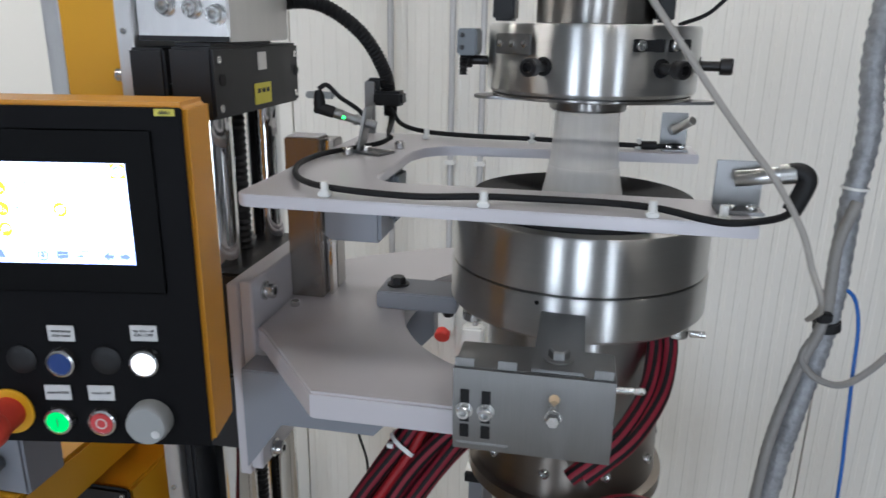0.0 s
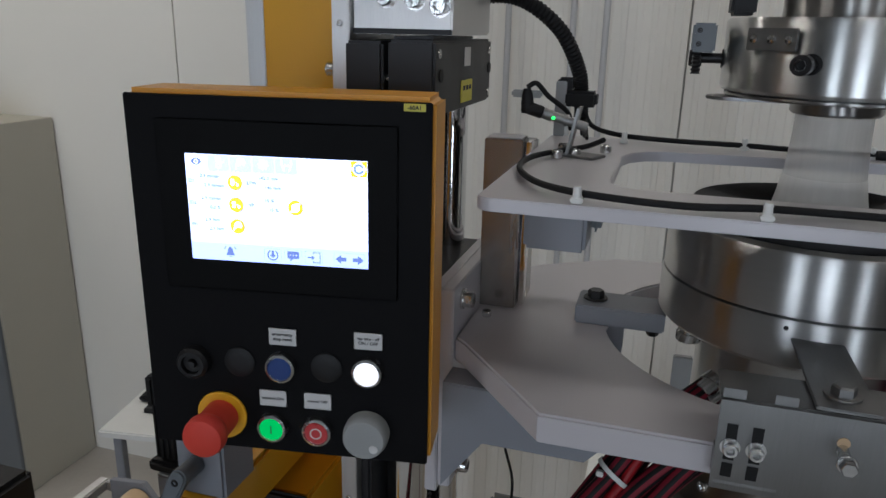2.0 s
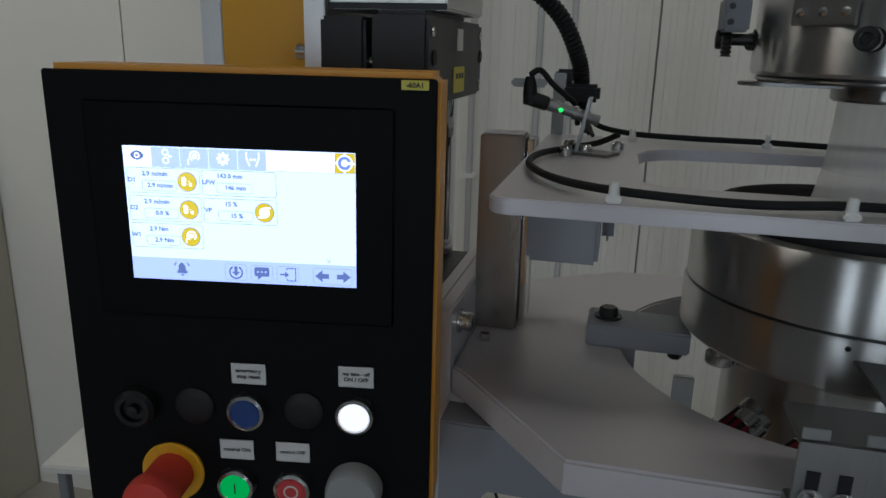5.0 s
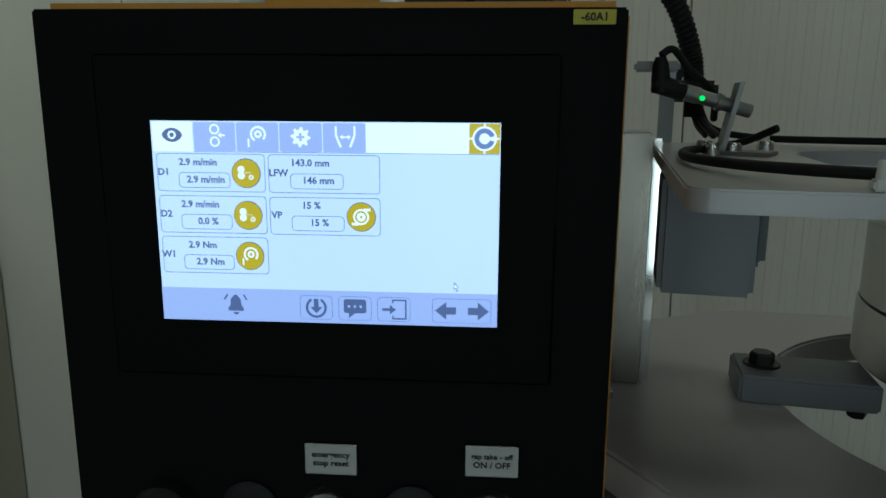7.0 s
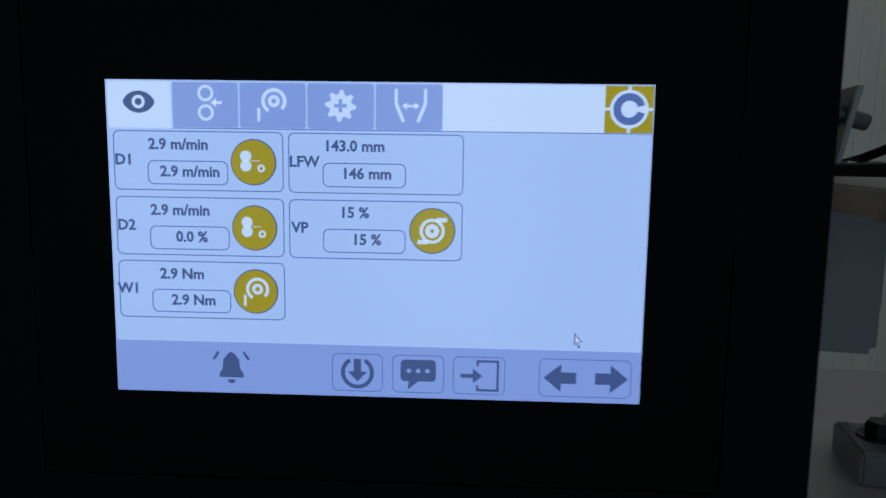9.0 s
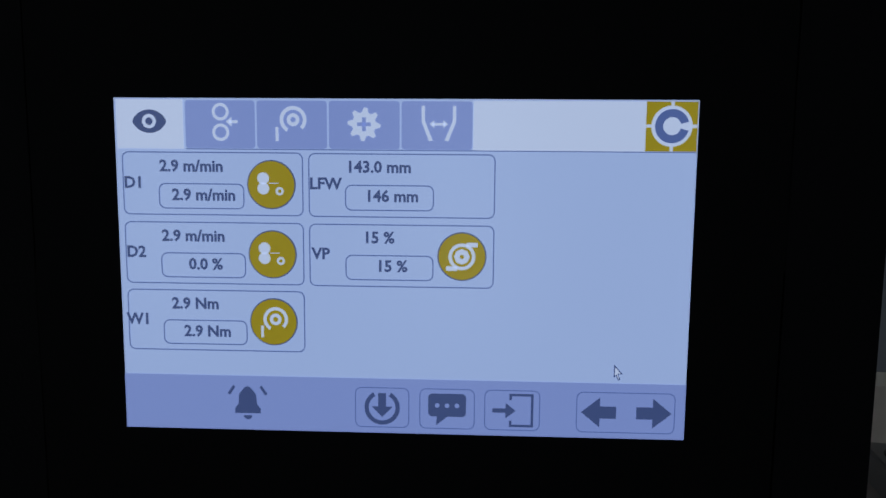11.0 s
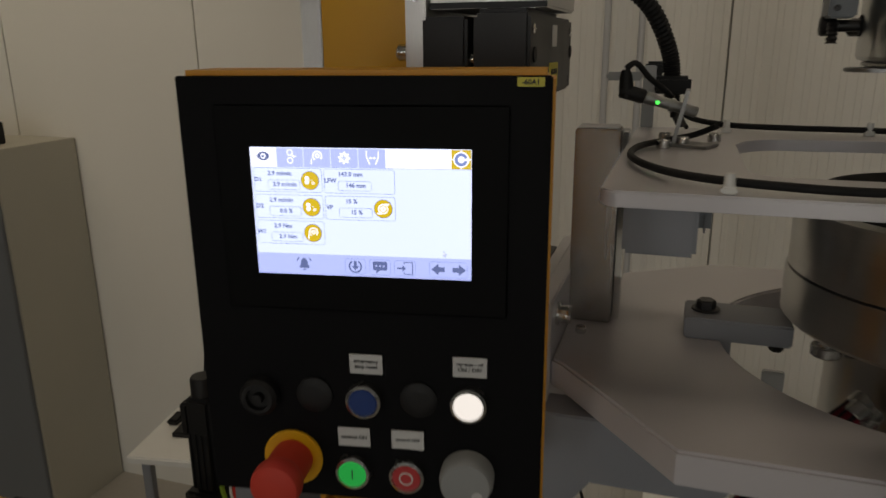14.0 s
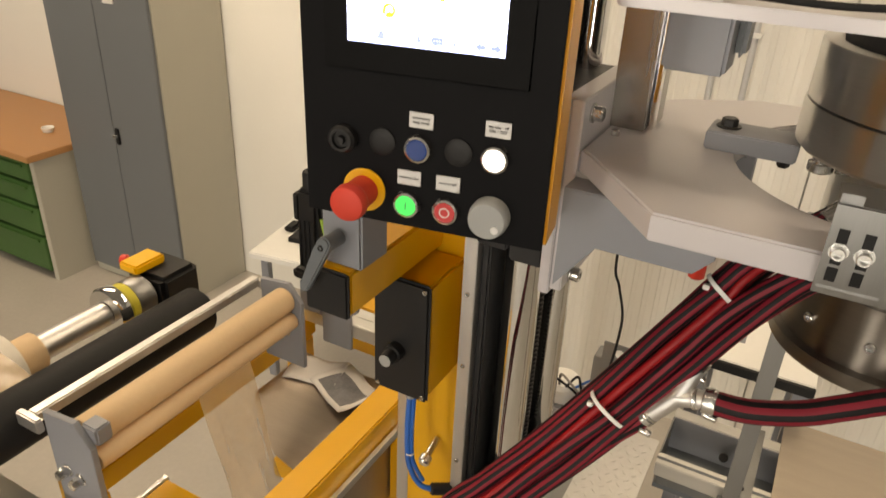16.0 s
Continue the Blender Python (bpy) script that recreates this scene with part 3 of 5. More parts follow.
for a, b in ((19.4, 38.2), (38.7, 57.5), (58.0, 76.8), (77.3, 96.0)):
    ui_shape("tab", rrect(a, b, 0.6, 13.2, 0.9), UI_BAR, 1)
ui("rule", 19.4, 154, 13.3, 13.55, UI_LINE, 2)
ui_shape("eye", [(9.7 + 4.6 * math.cos(radians(a)), 6.2 + 3.1 * math.sin(radians(a)) * abs(math.sin(radians(a))) ** 0.35) for a in range(0, 360, 10)], UI_DARK, 2)
ui_disc("iris", 9.7, 6.2, 1.9, UI_WHITE, 3, 1.0)
for cy in (3.6, 9.0):
    ui_disc("nip_roll", 29.0, cy, 2.3, UI_WHITE, 2, 1.5)
ui("arrow", 31.2, 33.6, 5.8, 6.6, UI_WHITE, 2)
ui_shape("arrow", [(30.4, 6.2), (32.0, 4.9), (32.0, 7.5)], UI_WHITE, 2)
ui_disc("coil", 48.5, 5.6, 1.7, UI_WHITE, 2, 0.7)
ui_disc("coil", 48.5, 5.6, 3.6, UI_WHITE, 2, 2.6, -240, 45, 24)
ui_text("1", 44.2, 9.6, 5.0, UI_WHITE)
ui_shape("gear", [(67.4 + (4.4 if k % 4 in (0, 1) else 3.2) * math.cos(2 * math.pi * k / 32), 6.7 + (4.4 if k % 4 in (0, 1) else 3.2) * math.sin(2 * math.pi * k / 32)) for k in range(32)], UI_WHITE, 2)
ui("gear_centre", 66.9, 67.9, 4.9, 8.5, UI_BAR, 3)
ui("gear_centre", 65.6, 69.2, 6.2, 7.2, UI_BAR, 3)
ui_shape("funnel", [(82.6, 1.8), (83.5, 1.8), (83.5, 5.6), (85.6, 10.8), (84.6, 11.0), (82.6, 6.0)], UI_WHITE, 2)
ui_shape("funnel", [(90.8, 1.8), (91.7, 1.8), (91.7, 6.0), (89.7, 11.0), (88.7, 10.8), (90.8, 5.6)], UI_WHITE, 2)
ui("arrow", 85.4, 88.9, 6.2, 6.9, UI_WHITE, 2)
ui_shape("arrow", [(84.7, 6.5), (86.0, 5.5), (86.0, 7.6)], UI_WHITE, 2)
ui_shape("arrow", [(89.6, 6.5), (88.3, 5.5), (88.3, 7.6)], UI_WHITE, 2)
ui("corner_button", 141, 154.2, 0.4, 13.2, UI_OCHRE)
ui_disc("corner_ring", 147.6, 6.7, 5.3, UI_WHITE, 2)
ui_disc("corner_ring", 147.6, 6.7, 4.4, UI_LINE, 3, 2.3, 15, 345)
for a, b, c, d in ((141, 143, 6.3, 7.1), (152.2, 154.2, 6.3, 7.1), (147.2, 148.0, 0.4, 2.2), (147.2, 148.0, 11.2, 13.2)):
    ui("corner_tick", a, b, c, d, UI_WHITE, 3)


def ui_blower(cx, cy):
    ui_disc("fan", cx, cy, 3.6, UI_WHITE, 4, 2.7)
    ui_disc("fan", cx, cy, 2.1, UI_WHITE, 4, 0.6, 0, 360, 8)
    ui("fan_outlet", cx + 1.2, cx + 4.2, cy - 3.8, cy - 2.6, UI_WHITE, 4)
    ui("fan_outlet", cx - 4.2, cx - 1.2, cy + 2.6, cy + 3.8, UI_WHITE, 4)


def ui_nip(cx, cy):
    ui_disc("nip_roll", cx - 2.1, cy - 1.7, 1.6, UI_WHITE, 4)
    ui_disc("nip_roll", cx - 2.1, cy + 1.0, 1.6, UI_WHITE, 4)
    ui("web", cx - 0.6, cx + 2.0, cy - 0.5, cy - 0.3, UI_WHITE, 4)
    ui_disc("reel", cx + 2.3, cy + 1.7, 1.1, UI_WHITE, 4, 0.5)


ROWSY = (14.2, 33.0, 51.6)
for k, (code, top, low) in enumerate((("D1", "2.9 m/min", "2.9 m/min"), ("D2", "2.9 m/min", "0.0 %"), ("W1", "2.9 Nm", "2.9 Nm"))):
    y = ROWSY[k]
    ui_frame(1.8, 51.0, y, y + 17.0)
    ui_frame(11.6, 35.0, y + 8.4, y + 15.3)
    ui_text(code, 4.9, y + 8.4)
    ui_text(top, 20.8, y + 3.9)
    ui_text(low, 24.0, y + 11.6)
    ui_disc("drive_button", 42.4, y + 8.6, 6.6, UI_DARK, 2)
    ui_disc("drive_button", 42.4, y + 8.6, 6.3, UI_OCHRE, 3)
    if k < 2:
        ui_nip(42.4, y + 8.6)
    else:
        ui_disc("reel", 43.0, y + 7.8, 1.6, UI_WHITE, 4, 0.7)
        ui_disc("reel", 43.0, y + 7.8, 3.4, UI_WHITE, 4, 2.5, -240, 45, 24)
        ui_text("1", 39.3, y + 11.4, 4.4, UI_WHITE, 4)
for k, (code, top, low) in enumerate((("LFW", "143.0 mm", "146 mm"), ("VP", "15 %", "15 %"))):
    y = ROWSY[k] + 0.1
    ui_frame(52.4, 102.2, y, y + 17.0)
    ui_frame(62.2, 86.0, y + 8.3, y + 15.2)
    ui_text(code, 57.0 if k == 0 else 55.6, y + 8.2)
    ui_text(top, 71.3, y + 3.7)
    ui_text(low, 74.8, y + 11.4)
    if k:
        ui_disc("fan_button", 93.6, y + 8.4, 6.6, UI_DARK, 2)
        ui_disc("fan_button", 93.6, y + 8.4, 6.3, UI_OCHRE, 3)
        ui_blower(93.6, y + 8.4)
ui("footer", 0, 154.5, 75.6, 91.0, UI_BAR)
ui_shape("bell", [(31.0, 86.2), (31.0, 84.8), (32.0, 83.6), (32.2, 80.8), (33.6, 79.0), (34.6, 78.4), (35.6, 79.0), (37.0, 80.8), (37.2, 83.6), (38.2, 84.8), (38.2, 86.2)], UI_DARK)
ui_disc("bell", 34.6, 86.8, 1.2, UI_DARK, 2, 0, 0, 180, 10)
for s in (-1, 1):
    ui_shape("bell_wave", [(34.6 + s * (x - 34.6), y) for x, y in ((38.6, 78.2), (40.2, 80.6), (39.5, 81.0), (38.0, 78.7))], UI_DARK)
for a, b in ((64.6, 79.6), (82.4, 97.6), (100.2, 115.4), (125.2, 151.8)):
    ui_frame(a, b, 78.0, 89.4, 1.8, 0.25)
ui_disc("load_ring", 72.1, 83.7, 4.9, UI_DARK, 2, 3.7, -60, 240)
ui_shape("load_arrow", [(71.0, 79.6), (73.2, 79.6), (73.2, 83.4), (75.0, 83.4), (72.1, 86.4), (69.2, 83.4), (71.0, 83.4)], UI_DARK)
ui_shape("speech", rrect(84.8, 95.2, 79.4, 85.9, 1.2), UI_DARK)
ui_shape("speech", [(87.2, 85.8), (90.2, 85.8), (87.0, 88.4)], UI_DARK)
for a in (87.3, 90.0, 92.7):
    ui_disc("dot", a, 82.7, 0.65, UI_BAR, 3, 0, 0, 360, 12)
ui_shape("exit_frame", [(107.0, 79.0), (113.6, 79.0), (113.6, 88.4), (107.0, 88.4), (107.0, 86.6), (107.7, 86.6), (107.7, 87.7), (112.9, 87.7), (112.9, 79.7), (107.7, 79.7), (107.7, 80.8), (107.0, 80.8)], UI_DARK)
ui_shape("exit_arrow", [(102.4, 83.2), (106.0, 83.2), (106.0, 81.6), (108.8, 83.8), (106.0, 86.0), (106.0, 84.4), (102.4, 84.4)], UI_DARK)
for s, c in ((1, 131.4), (-1, 146.0)):
    ui_shape("arrow_key", [(c + s * x, 83.7 + y) for x, y in ((-4.9, 0), (0.2, -4.2), (0.2, -1.7), (4.6, -1.7), (4.6, 1.7), (0.2, 1.7), (0.2, 4.2))], UI_DARK)
ui_shape("pointer", [(135.0, 70.2), (137.4, 72.9), (136.2, 73.0), (136.8, 74.4), (136.2, 74.7), (135.6, 73.4), (135.0, 74.0)], UI_DARK, 2)
ui_shape("pointer", [(135.25, 70.9), (136.8, 72.65), (135.9, 72.7), (136.4, 74.15), (136.25, 74.25), (135.7, 72.9), (135.25, 73.4)], UI_WHITE, 3)

FY = PY - 0.0078


def button(name, x, z, lens, label, ring=None, r=0.0142, deep=0.007):
    b = part(name, lathe([(r, 0), (r, 0.002), (r * 0.94, deep), (r * 0.80, deep + 0.0012), (r * 0.76, deep)], 36, (x, FY, z), (x, FY - 1, z)), ring or BOLT, op, label)
    part("lens", lathe([(r * 0.77, deep - 0.002), (r * 0.77, deep - 0.0002), (r * 0.68, deep + 0.0009)], 32, (x, FY, z), (x, FY - 1, z)), lens, b)
    return b


button("push_button", -0.349, 2.166, BLUEBTN, "blue push button in a bright metal ring")
button("push_button", -0.2705, 2.168, LAMPW, "lit white push button in a bright metal ring")
g1 = button("push_button", -0.3595, 2.105, LAMPG, "lit green push button in a bright metal ring")
part("mark", box(-0.3598, -0.3588, FY - 0.0083, FY - 0.0081, 2.101, 2.109), INK, g1)
r1 = button("push_button", -0.3175, 2.105, REDBTN, "red push button in a bright metal ring")
part("mark", lathe([(0.0055, 0), (0.0055, 0.0003), (0.0043, 0.0003), (0.0043, 0)], 28, (-0.3175, FY - 0.0079, 2.105), (-0.3175, FY - 1, 2.105), cap=False), PAPER, r1)
for bxx, bzz in ((-0.388, 2.167), (-0.308, 2.168)):
    part("blanking_plug", lathe([(0.0142, 0), (0.0142, 0.0015), (0.0120, 0.0026), (0.006, 0.0030)], 32, (bxx, FY, bzz), (bxx, FY - 1, bzz)), BLACKPLASTIC, op)
bz = part("buzzer", lathe([(0.0148, 0), (0.0148, 0.008), (0.012, 0.011), (0.009, 0.011), (0.0085, 0.007), (0.0045, 0.007), (0.004, 0.012), (0.001, 0.0125)], 32, (-0.430, FY, 2.165), (-0.430, FY - 1, 2.165)), BLACKPLASTIC, op)
es = part("emergency_stop", lathe([(0.0235, 0), (0.0235, 0.0018), (0.0225, 0.0026), (0.011, 0.0026)], 40, (-0.4080, FY, 2.112), (-0.4080, FY - 1, 2.112)), ESTOPY, op, "red mushroom emergency stop on a yellow disc")
part("neck", cyl((-0.4080, FY - 0.002, 2.112), (-0.4080, FY - 0.030, 2.112), 0.0160, 32), ESTOPR, es)
part("mushroom_head", lathe([(0.0160, 0), (0.0180, 0.003), (0.0190, 0.007), (0.0189, 0.013), (0.0175, 0.0172), (0.012, 0.0195), (0.004, 0.0200)], 36, (-0.4080, FY - 0.027, 2.112), (-0.4080, FY - 1, 2.112)), ESTOPR, es)
kn = part("rotary_knob", lathe([(0.0205, 0), (0.0205, 0.009), (0.0190, 0.0155), (0.0178, 0.0168), (0.004, 0.0170)], 36, (-0.2715, FY, 2.108), (-0.2715, FY - 1, 2.108)), GREYKNOB, op, "light grey rotary knob")
part("dimple", lathe([(0.0042, 0), (0.0040, 0.0006), (0.0030, 0.0001)], 20, (-0.2625, FY - 0.0171, 2.1005), (-0.2625, FY - 1, 2.1005)), LABELM, kn)
for tx, tz, lines in ((-0.347, 2.1945, ("emergency", "stop reset")), (-0.270, 2.1965, ("gap take - off", "ON / OFF")), (-0.3585, 2.1335, ("control ON",)), (-0.3170, 2.1340, ("control OFF",))):
    lb = part("label_plate", box(tx - 0.0130, tx + 0.0130, FY - 0.0012, FY, tz - 0.0083, tz + 0.0083, 0.0006), LABELM, op, "pale engraved label plate")
    for k, s in enumerate(lines):
        lettering("label_text", s, lb, (tx, FY - 0.0014, tz + (0.0 if len(lines) == 1 else 0.0024 - 0.0044 * k)), 0.0042 if len(s) < 11 else 0.0037, INK)

# ---- machine column and lift ----
def mthing(name, label, category, base, group=""):
    return thing(name, label, category, base, MACH, group)


ma = mthing("panel_arm", "yellow square tube arm with black end cap carrying the panel", "bracket", (-0.58, -0.18, 1.925))
part("tube", box(-0.612, -0.551, -0.282, -0.052, 1.928, 1.988, 0.004), YELLOW, ma)
part("end_cap", box(-0.613, -0.550, -0.290, -0.2822, 1.927, 1.989, 0.003), BLACKPLASTIC, ma, "black plastic end cap")
part("clamp_block", box(-0.598, -0.542, -0.272, -0.215, 1.9885, 2.0755, 0.003), GREYPAINT, ma, "grey clamp block")
LEV = pose(-0.578, -0.303, 2.012, 0, 0, 0) @ Matrix.Rotation(radians(90), 4, "X")
paddle = arc(0.010, 0.022, 0.0085, -20, 160, 10) + [(-0.006, 0.012), (-0.027, -0.040)] + arc(-0.0215, -0.044, 0.006, 180, 340, 8) + [(0.014, 0.010)]
lv = part("clamp_lever", prism(paddle, -0.004, 0.006, 0.002, LEV), GREYLEVER, ma, "grey clamping lever")
part("hub", cyl((-0.572, -0.272, 2.028), (-0.572, -0.307, 2.028), 0.0095, 24, 0.002), GREYLEVER, lv)
part("screw", socket_bolt((-0.572, -0.307, 2.028), (0, -1, 0), 0.004, 0.003), BLACKBOLT, lv)

col = mthing("machine_column", "tall yellow machine column edged with aluminium strips", "column", (-0.56, 0.0, 0.0))
part("post", box(-0.604, -0.4885, -0.050, 0.050, 0.0, 3.3, 0.004), YELLOW, col)
part("edge_strip", box(-0.628, -0.605, -0.046, 0.046, 0.0, 3.3, 0.001), ALU, col, "aluminium edge strip")
part("edge_strip", box(-0.4875, -0.4680, -0.113, 0.060, 0.0, 3.3, 0.001), ALU, col, "aluminium edge strip")
for z in (1.42, 1.60, 1.78, 1.90, 2.46, 2.62):
    part("screw_head", socket_bolt((-0.4778, -0.113, z), (0, -1, 0), 0.0035, 0.003), BOLT, col)
part("side_bolt", cyl((-0.4874, -0.103, 2.414), (-0.4985, -0.103, 2.414), 0.0075, 20, 0.0015), BOLT, col)
for z in (1.565, 1.885, 1.80):
    w = part("wing_screw", cyl((-0.545, -0.051, z), (-0.545, -0.085, z - 0.012), 0.006, 16, 0.001), BOLT, col)
    part("knob", cyl((-0.545, -0.084, z - 0.012), (-0.545, -0.100, z - 0.018), 0.0105, 20, 0.003), BOLT, w)

lu = mthing("lift_unit", "black lift unit with chromed guide rods and a lead screw", "lift", (-0.44, 0.0, 1.5))
part("rail", box(-0.4675, -0.4545, -0.100, 0.06, 1.45, 2.37, 0.003), BLACKANOD, lu, "black guide rail")
part("guide_rod", cyl((-0.4265, -0.045, 1.5555), (-0.4265, -0.045, 2.38), 0.0265, 36), CHROME, lu, "chromed guide rod")
part("guide_rod", cyl((-0.4140, 0.075, 1.5555), (-0.4140, 0.075, 2.38), 0.0220, 36), CHROME, lu, "chromed guide rod")
n = 190
thread = [(0.0105 if k % 2 else 0.0085, 0.0042 * k) for k in range(n)]
part("lead_screw", lathe(thread, 20, (-0.424, 0.020, 1.57), (-0.424, 0.020, 3)), BLACKBOLT, lu, "dark threaded lead screw")
part("foot_block", box(-0.4674, -0.375, -0.12, 0.115, 1.50, 1.555, 0.004), BLACKANOD, lu)
hb = part("head_block", box(-0.4205, -0.3715, -0.129, 0.100, 2.372, 2.446, 0.003), BLACKANOD, lu, "black head block")
part("head_block", box(-0.4670, -0.4265, -0.127, 0.10, 2.372, 2.444, 0.003), BLACKANOD, lu)
part("gap_screw", cyl((-0.4262, -0.112, 2.408), (-0.4208, -0.112, 2.408), 0.0055, 16), BOLT, lu)
part("cover", box(-0.4180, -0.376, -0.120, 0.03, 2.4465, 2.4495, 0.001), BLACKANOD, hb)
for y, z in ((-0.115, 2.433), (-0.115, 2.383), (0.088, 2.433), (0.088, 2.383)):
    part("screw", socket_bolt((-0.3715, y, z), (1, 0, 0), 0.0045, 0.0015), BOLT, hb)
for y in (-0.110, 0.090):
    part("port", cyl((-0.3717, y, 2.412), (-0.3700, y, 2.412), 0.0065, 20), RUBBER, hb)
part("rating_plate", box(-0.3717, -0.3705, -0.034, 0.010, 2.379, 2.403), TAGY, hb, "yellow rating label")
for k in range(3):
    part("print", box(-0.3704, -0.3701, -0.028 + 0.012 * k, -0.020 + 0.012 * k, 2.392, 2.397), INK, hb)
part("sticker", box(-0.3717, -0.3705, -0.022, 0.000, 2.418, 2.438), PAPER, hb, "small white sticker")
ca = part("carriage", box(-0.4542, -0.3755, -0.085, 0.10, 1.985, 2.186, 0.003), BLACKANOD, lu, "black carriage block")
part("carriage", box(-0.4200, -0.3755, -0.124, -0.0855, 1.975, 2.075, 0.003), BLACKANOD, lu)
part("carriage", box(-0.4670, -0.4235, -0.122, -0.1005, 1.985, 2.075, 0.003), BLACKANOD, lu)

tp = mthing("top_plate", "aluminium motor plate with three cap screws above the lift", "mounting plate", (-0.43, -0.05, 2.455))
part("plate", box(-0.4670, -0.362, -0.105, 0.05, 2.4505, 2.62, 0.002), ALU, tp)
for x, z in ((-0.430, 2.486), (-0.400, 2.484), (-0.374, 2.478)):
    b = part("cap_screw", socket_bolt((x, -0.105, z), (0, -1, 0), 0.0088, 0.012), BOLT, tp)
    part("washer", cyl((x, -0.1051, z), (x, -0.107, z), 0.011, 24), BOLT, b)
# Black strip painted on as the shadow along the plate's lower edge.
part("shadow_gap", box(-0.4670, -0.362, -0.1055, -0.105, 2.4507, 2.4560), BLACKANOD, tp)

# ---- holder plate with its gusset ----
hp = mthing("die_holder", "grey anodised holder plate with a round cut-out on a vertical bracket", "holder", (-0.28, -0.1, 1.947))
part("back_plate", box(-0.3745, -0.3605, -0.131, 0.125, 1.947, 2.192, 0.0015), GREYPLATE, hp)
part("side_plate", box(-0.3600, -0.3455, -0.129, 0.122, 1.955, 2.195, 0.0015), GREYPLATE, hp)
RC = 0.196
out = [(-0.345, 0.128), (-0.345, -0.120), (-0.335, -0.128), (-0.232, -0.252), (0.02, -0.252)]
out += [(0.02, -math.sqrt(RC**2 - 0.02**2))] + [p for p in arc(0, 0, RC, 276, 108, 44)][1:] + [(-0.06, 0.245), (-0.20, 0.235), (-0.30, 0.17)]
part("plate", prism(out[::-1], 2.109, 2.138, 0.0025), GREYPLATE, hp)
for y0, y1 in ((-0.170, -0.130), (0.06, 0.09)):
    g = [(-0.344, 1.985), (-0.300, 2.045), (-0.195, 2.045), (-0.176, 2.066), (-0.176, 2.1085), (-0.344, 2.1085)]
    part("gusset", prism(g, -y1, -y0, 0.0015, Matrix.Rotation(radians(90), 4, "X")), GREYPAINT, hp, "grey stiffening rib")
for z in (2.174, 1.966):
    w = part("cap_screw", socket_bolt((-0.3445, -0.096, z), (1, 0, 0), 0.0088, 0.0125), BOLT, hp)
    part("washer", cyl((-0.3453, -0.096, z), (-0.3430, -0.096, z), 0.0115, 24), BOLT, w)
part("cap_screw", socket_bolt((-0.3445, -0.078, 2.07), (1, 0, 0), 0.0060, 0.004), BOLT, hp)

# slide post that carries the sensor plate
sp = thing("slide_post", "aluminium slide post standing on the holder plate", "post", (-0.325, 0.02, 2.1385), MACH @ Matrix.Translation((0.008, 0, 0)))
part("profile", box(-0.3545, -0.3105, -0.017, 0.020, 2.1385, 2.340, 0.0015), POSTM, sp)
part("profile", box(-0.3475, -0.3045, 0.021, 0.052, 2.1385, 2.334, 0.0015), STEELD, sp)
part("guide_strip", box(-0.3095, -0.3030, -0.004, 0.014, 2.1385, 2.336, 0.001), CHROME, sp, "bright guide strip")
part("cap", box(-0.352, -0.313, -0.0145, 0.0175, 2.3405, 2.3415), GREYPLATE, sp)
part("slider", box(-0.3025, -0.232, -0.030, 0.035, 2.219, 2.311, 0.004), GREYPAINT, sp, "grey slide block")
part("stop", box(-0.2310, -0.219, 0.004, 0.050, 2.236, 2.300, 0.005), GREYLEVER, sp, "dark grey end stop")
part("foot_screw", socket_bolt((-0.336, -0.05, 2.1385), (0, 0, 1), 0.0055, 0.007), BOLT, sp)

# ---- U-shaped sensor plate ----
rp = mthing("sensor_plate", "U-shaped grey aluminium plate carrying sensors round the bubble", "plate", (-0.1, -0.05, 2.313))
o = arc(-0.283, -0.235, 0.014, 180, 270, 8) + [(0.145, -0.249), (0.145, -0.165)]
o += [(-0.150, -0.165)] + arc(-0.165, -0.135, 0.030, 270, 180, 8) + [(-0.195, 0.010)] + [(-0.186, 0.040), (-0.170, 0.058), (-0.150, 0.066)]
o += [(0.145, 0.085), (0.145, 0.157), (-0.290, 0.157), (-0.297, 0.150)]
part("plate", prism(o, 2.3135, 2.325, 0.0012), GREYPLATE, rp)
for x, y in ((-0.262, 0.020), (-0.245, -0.012), (-0.262, -0.03), (-0.215, 0.03)):
    part("cap_screw", socket_bolt((x, y, 2.325), (0, 0, 1), 0.0065, 0.009), BOLT, rp)
for x, y in ((-0.214, -0.240), (-0.073, -0.243), (0.064, -0.243), (-0.20, 0.115), (-0.06, 0.118), (0.075, 0.108), (0.118, -0.244)):
    c = part("cable_clip", box(x - 0.0052, x + 0.0052, y - 0.0048, y + 0.0048, 2.3252, 2.3305, 0.0012), WHITEP, rp, "white cable clip")
    part("clip_head", lathe([(0.0038, 0), (0.0034, 0.004), (0.0036, 0.0065), (0.0028, 0.0085)], 14, (x, y, 2.3304), (x, y, 3)), WHITEP, c)
sc = mthing("sensor_cable", "black sensor cable looped along the edge of the plate", "cable", (-0.2, -0.2, 2.326))
part("cord", tube([(-0.215, -0.01, 2.345), (-0.235, 0.008, 2.334), (-0.262, -0.010, 2.330), (-0.283, -0.060, 2.330), (-0.285, -0.120, 2.330), (-0.265, -0.180, 2.331), (-0.235, -0.220, 2.332), (-0.190, -0.240, 2.332), (-0.130, -0.243, 2.331), (-0.075, -0.238, 2.333), (-0.03, -0.226, 2.331), (0.03, -0.226, 2.331), (0.07, -0.241, 2.332), (0.10, -0.258, 2.330), (0.122, -0.262, 2.329), (0.150, -0.250, 2.330), (0.169, -0.228, 2.330), (0.175, -0.216, 2.334)], 0.0030, 12, 12), RUBBER, sc)
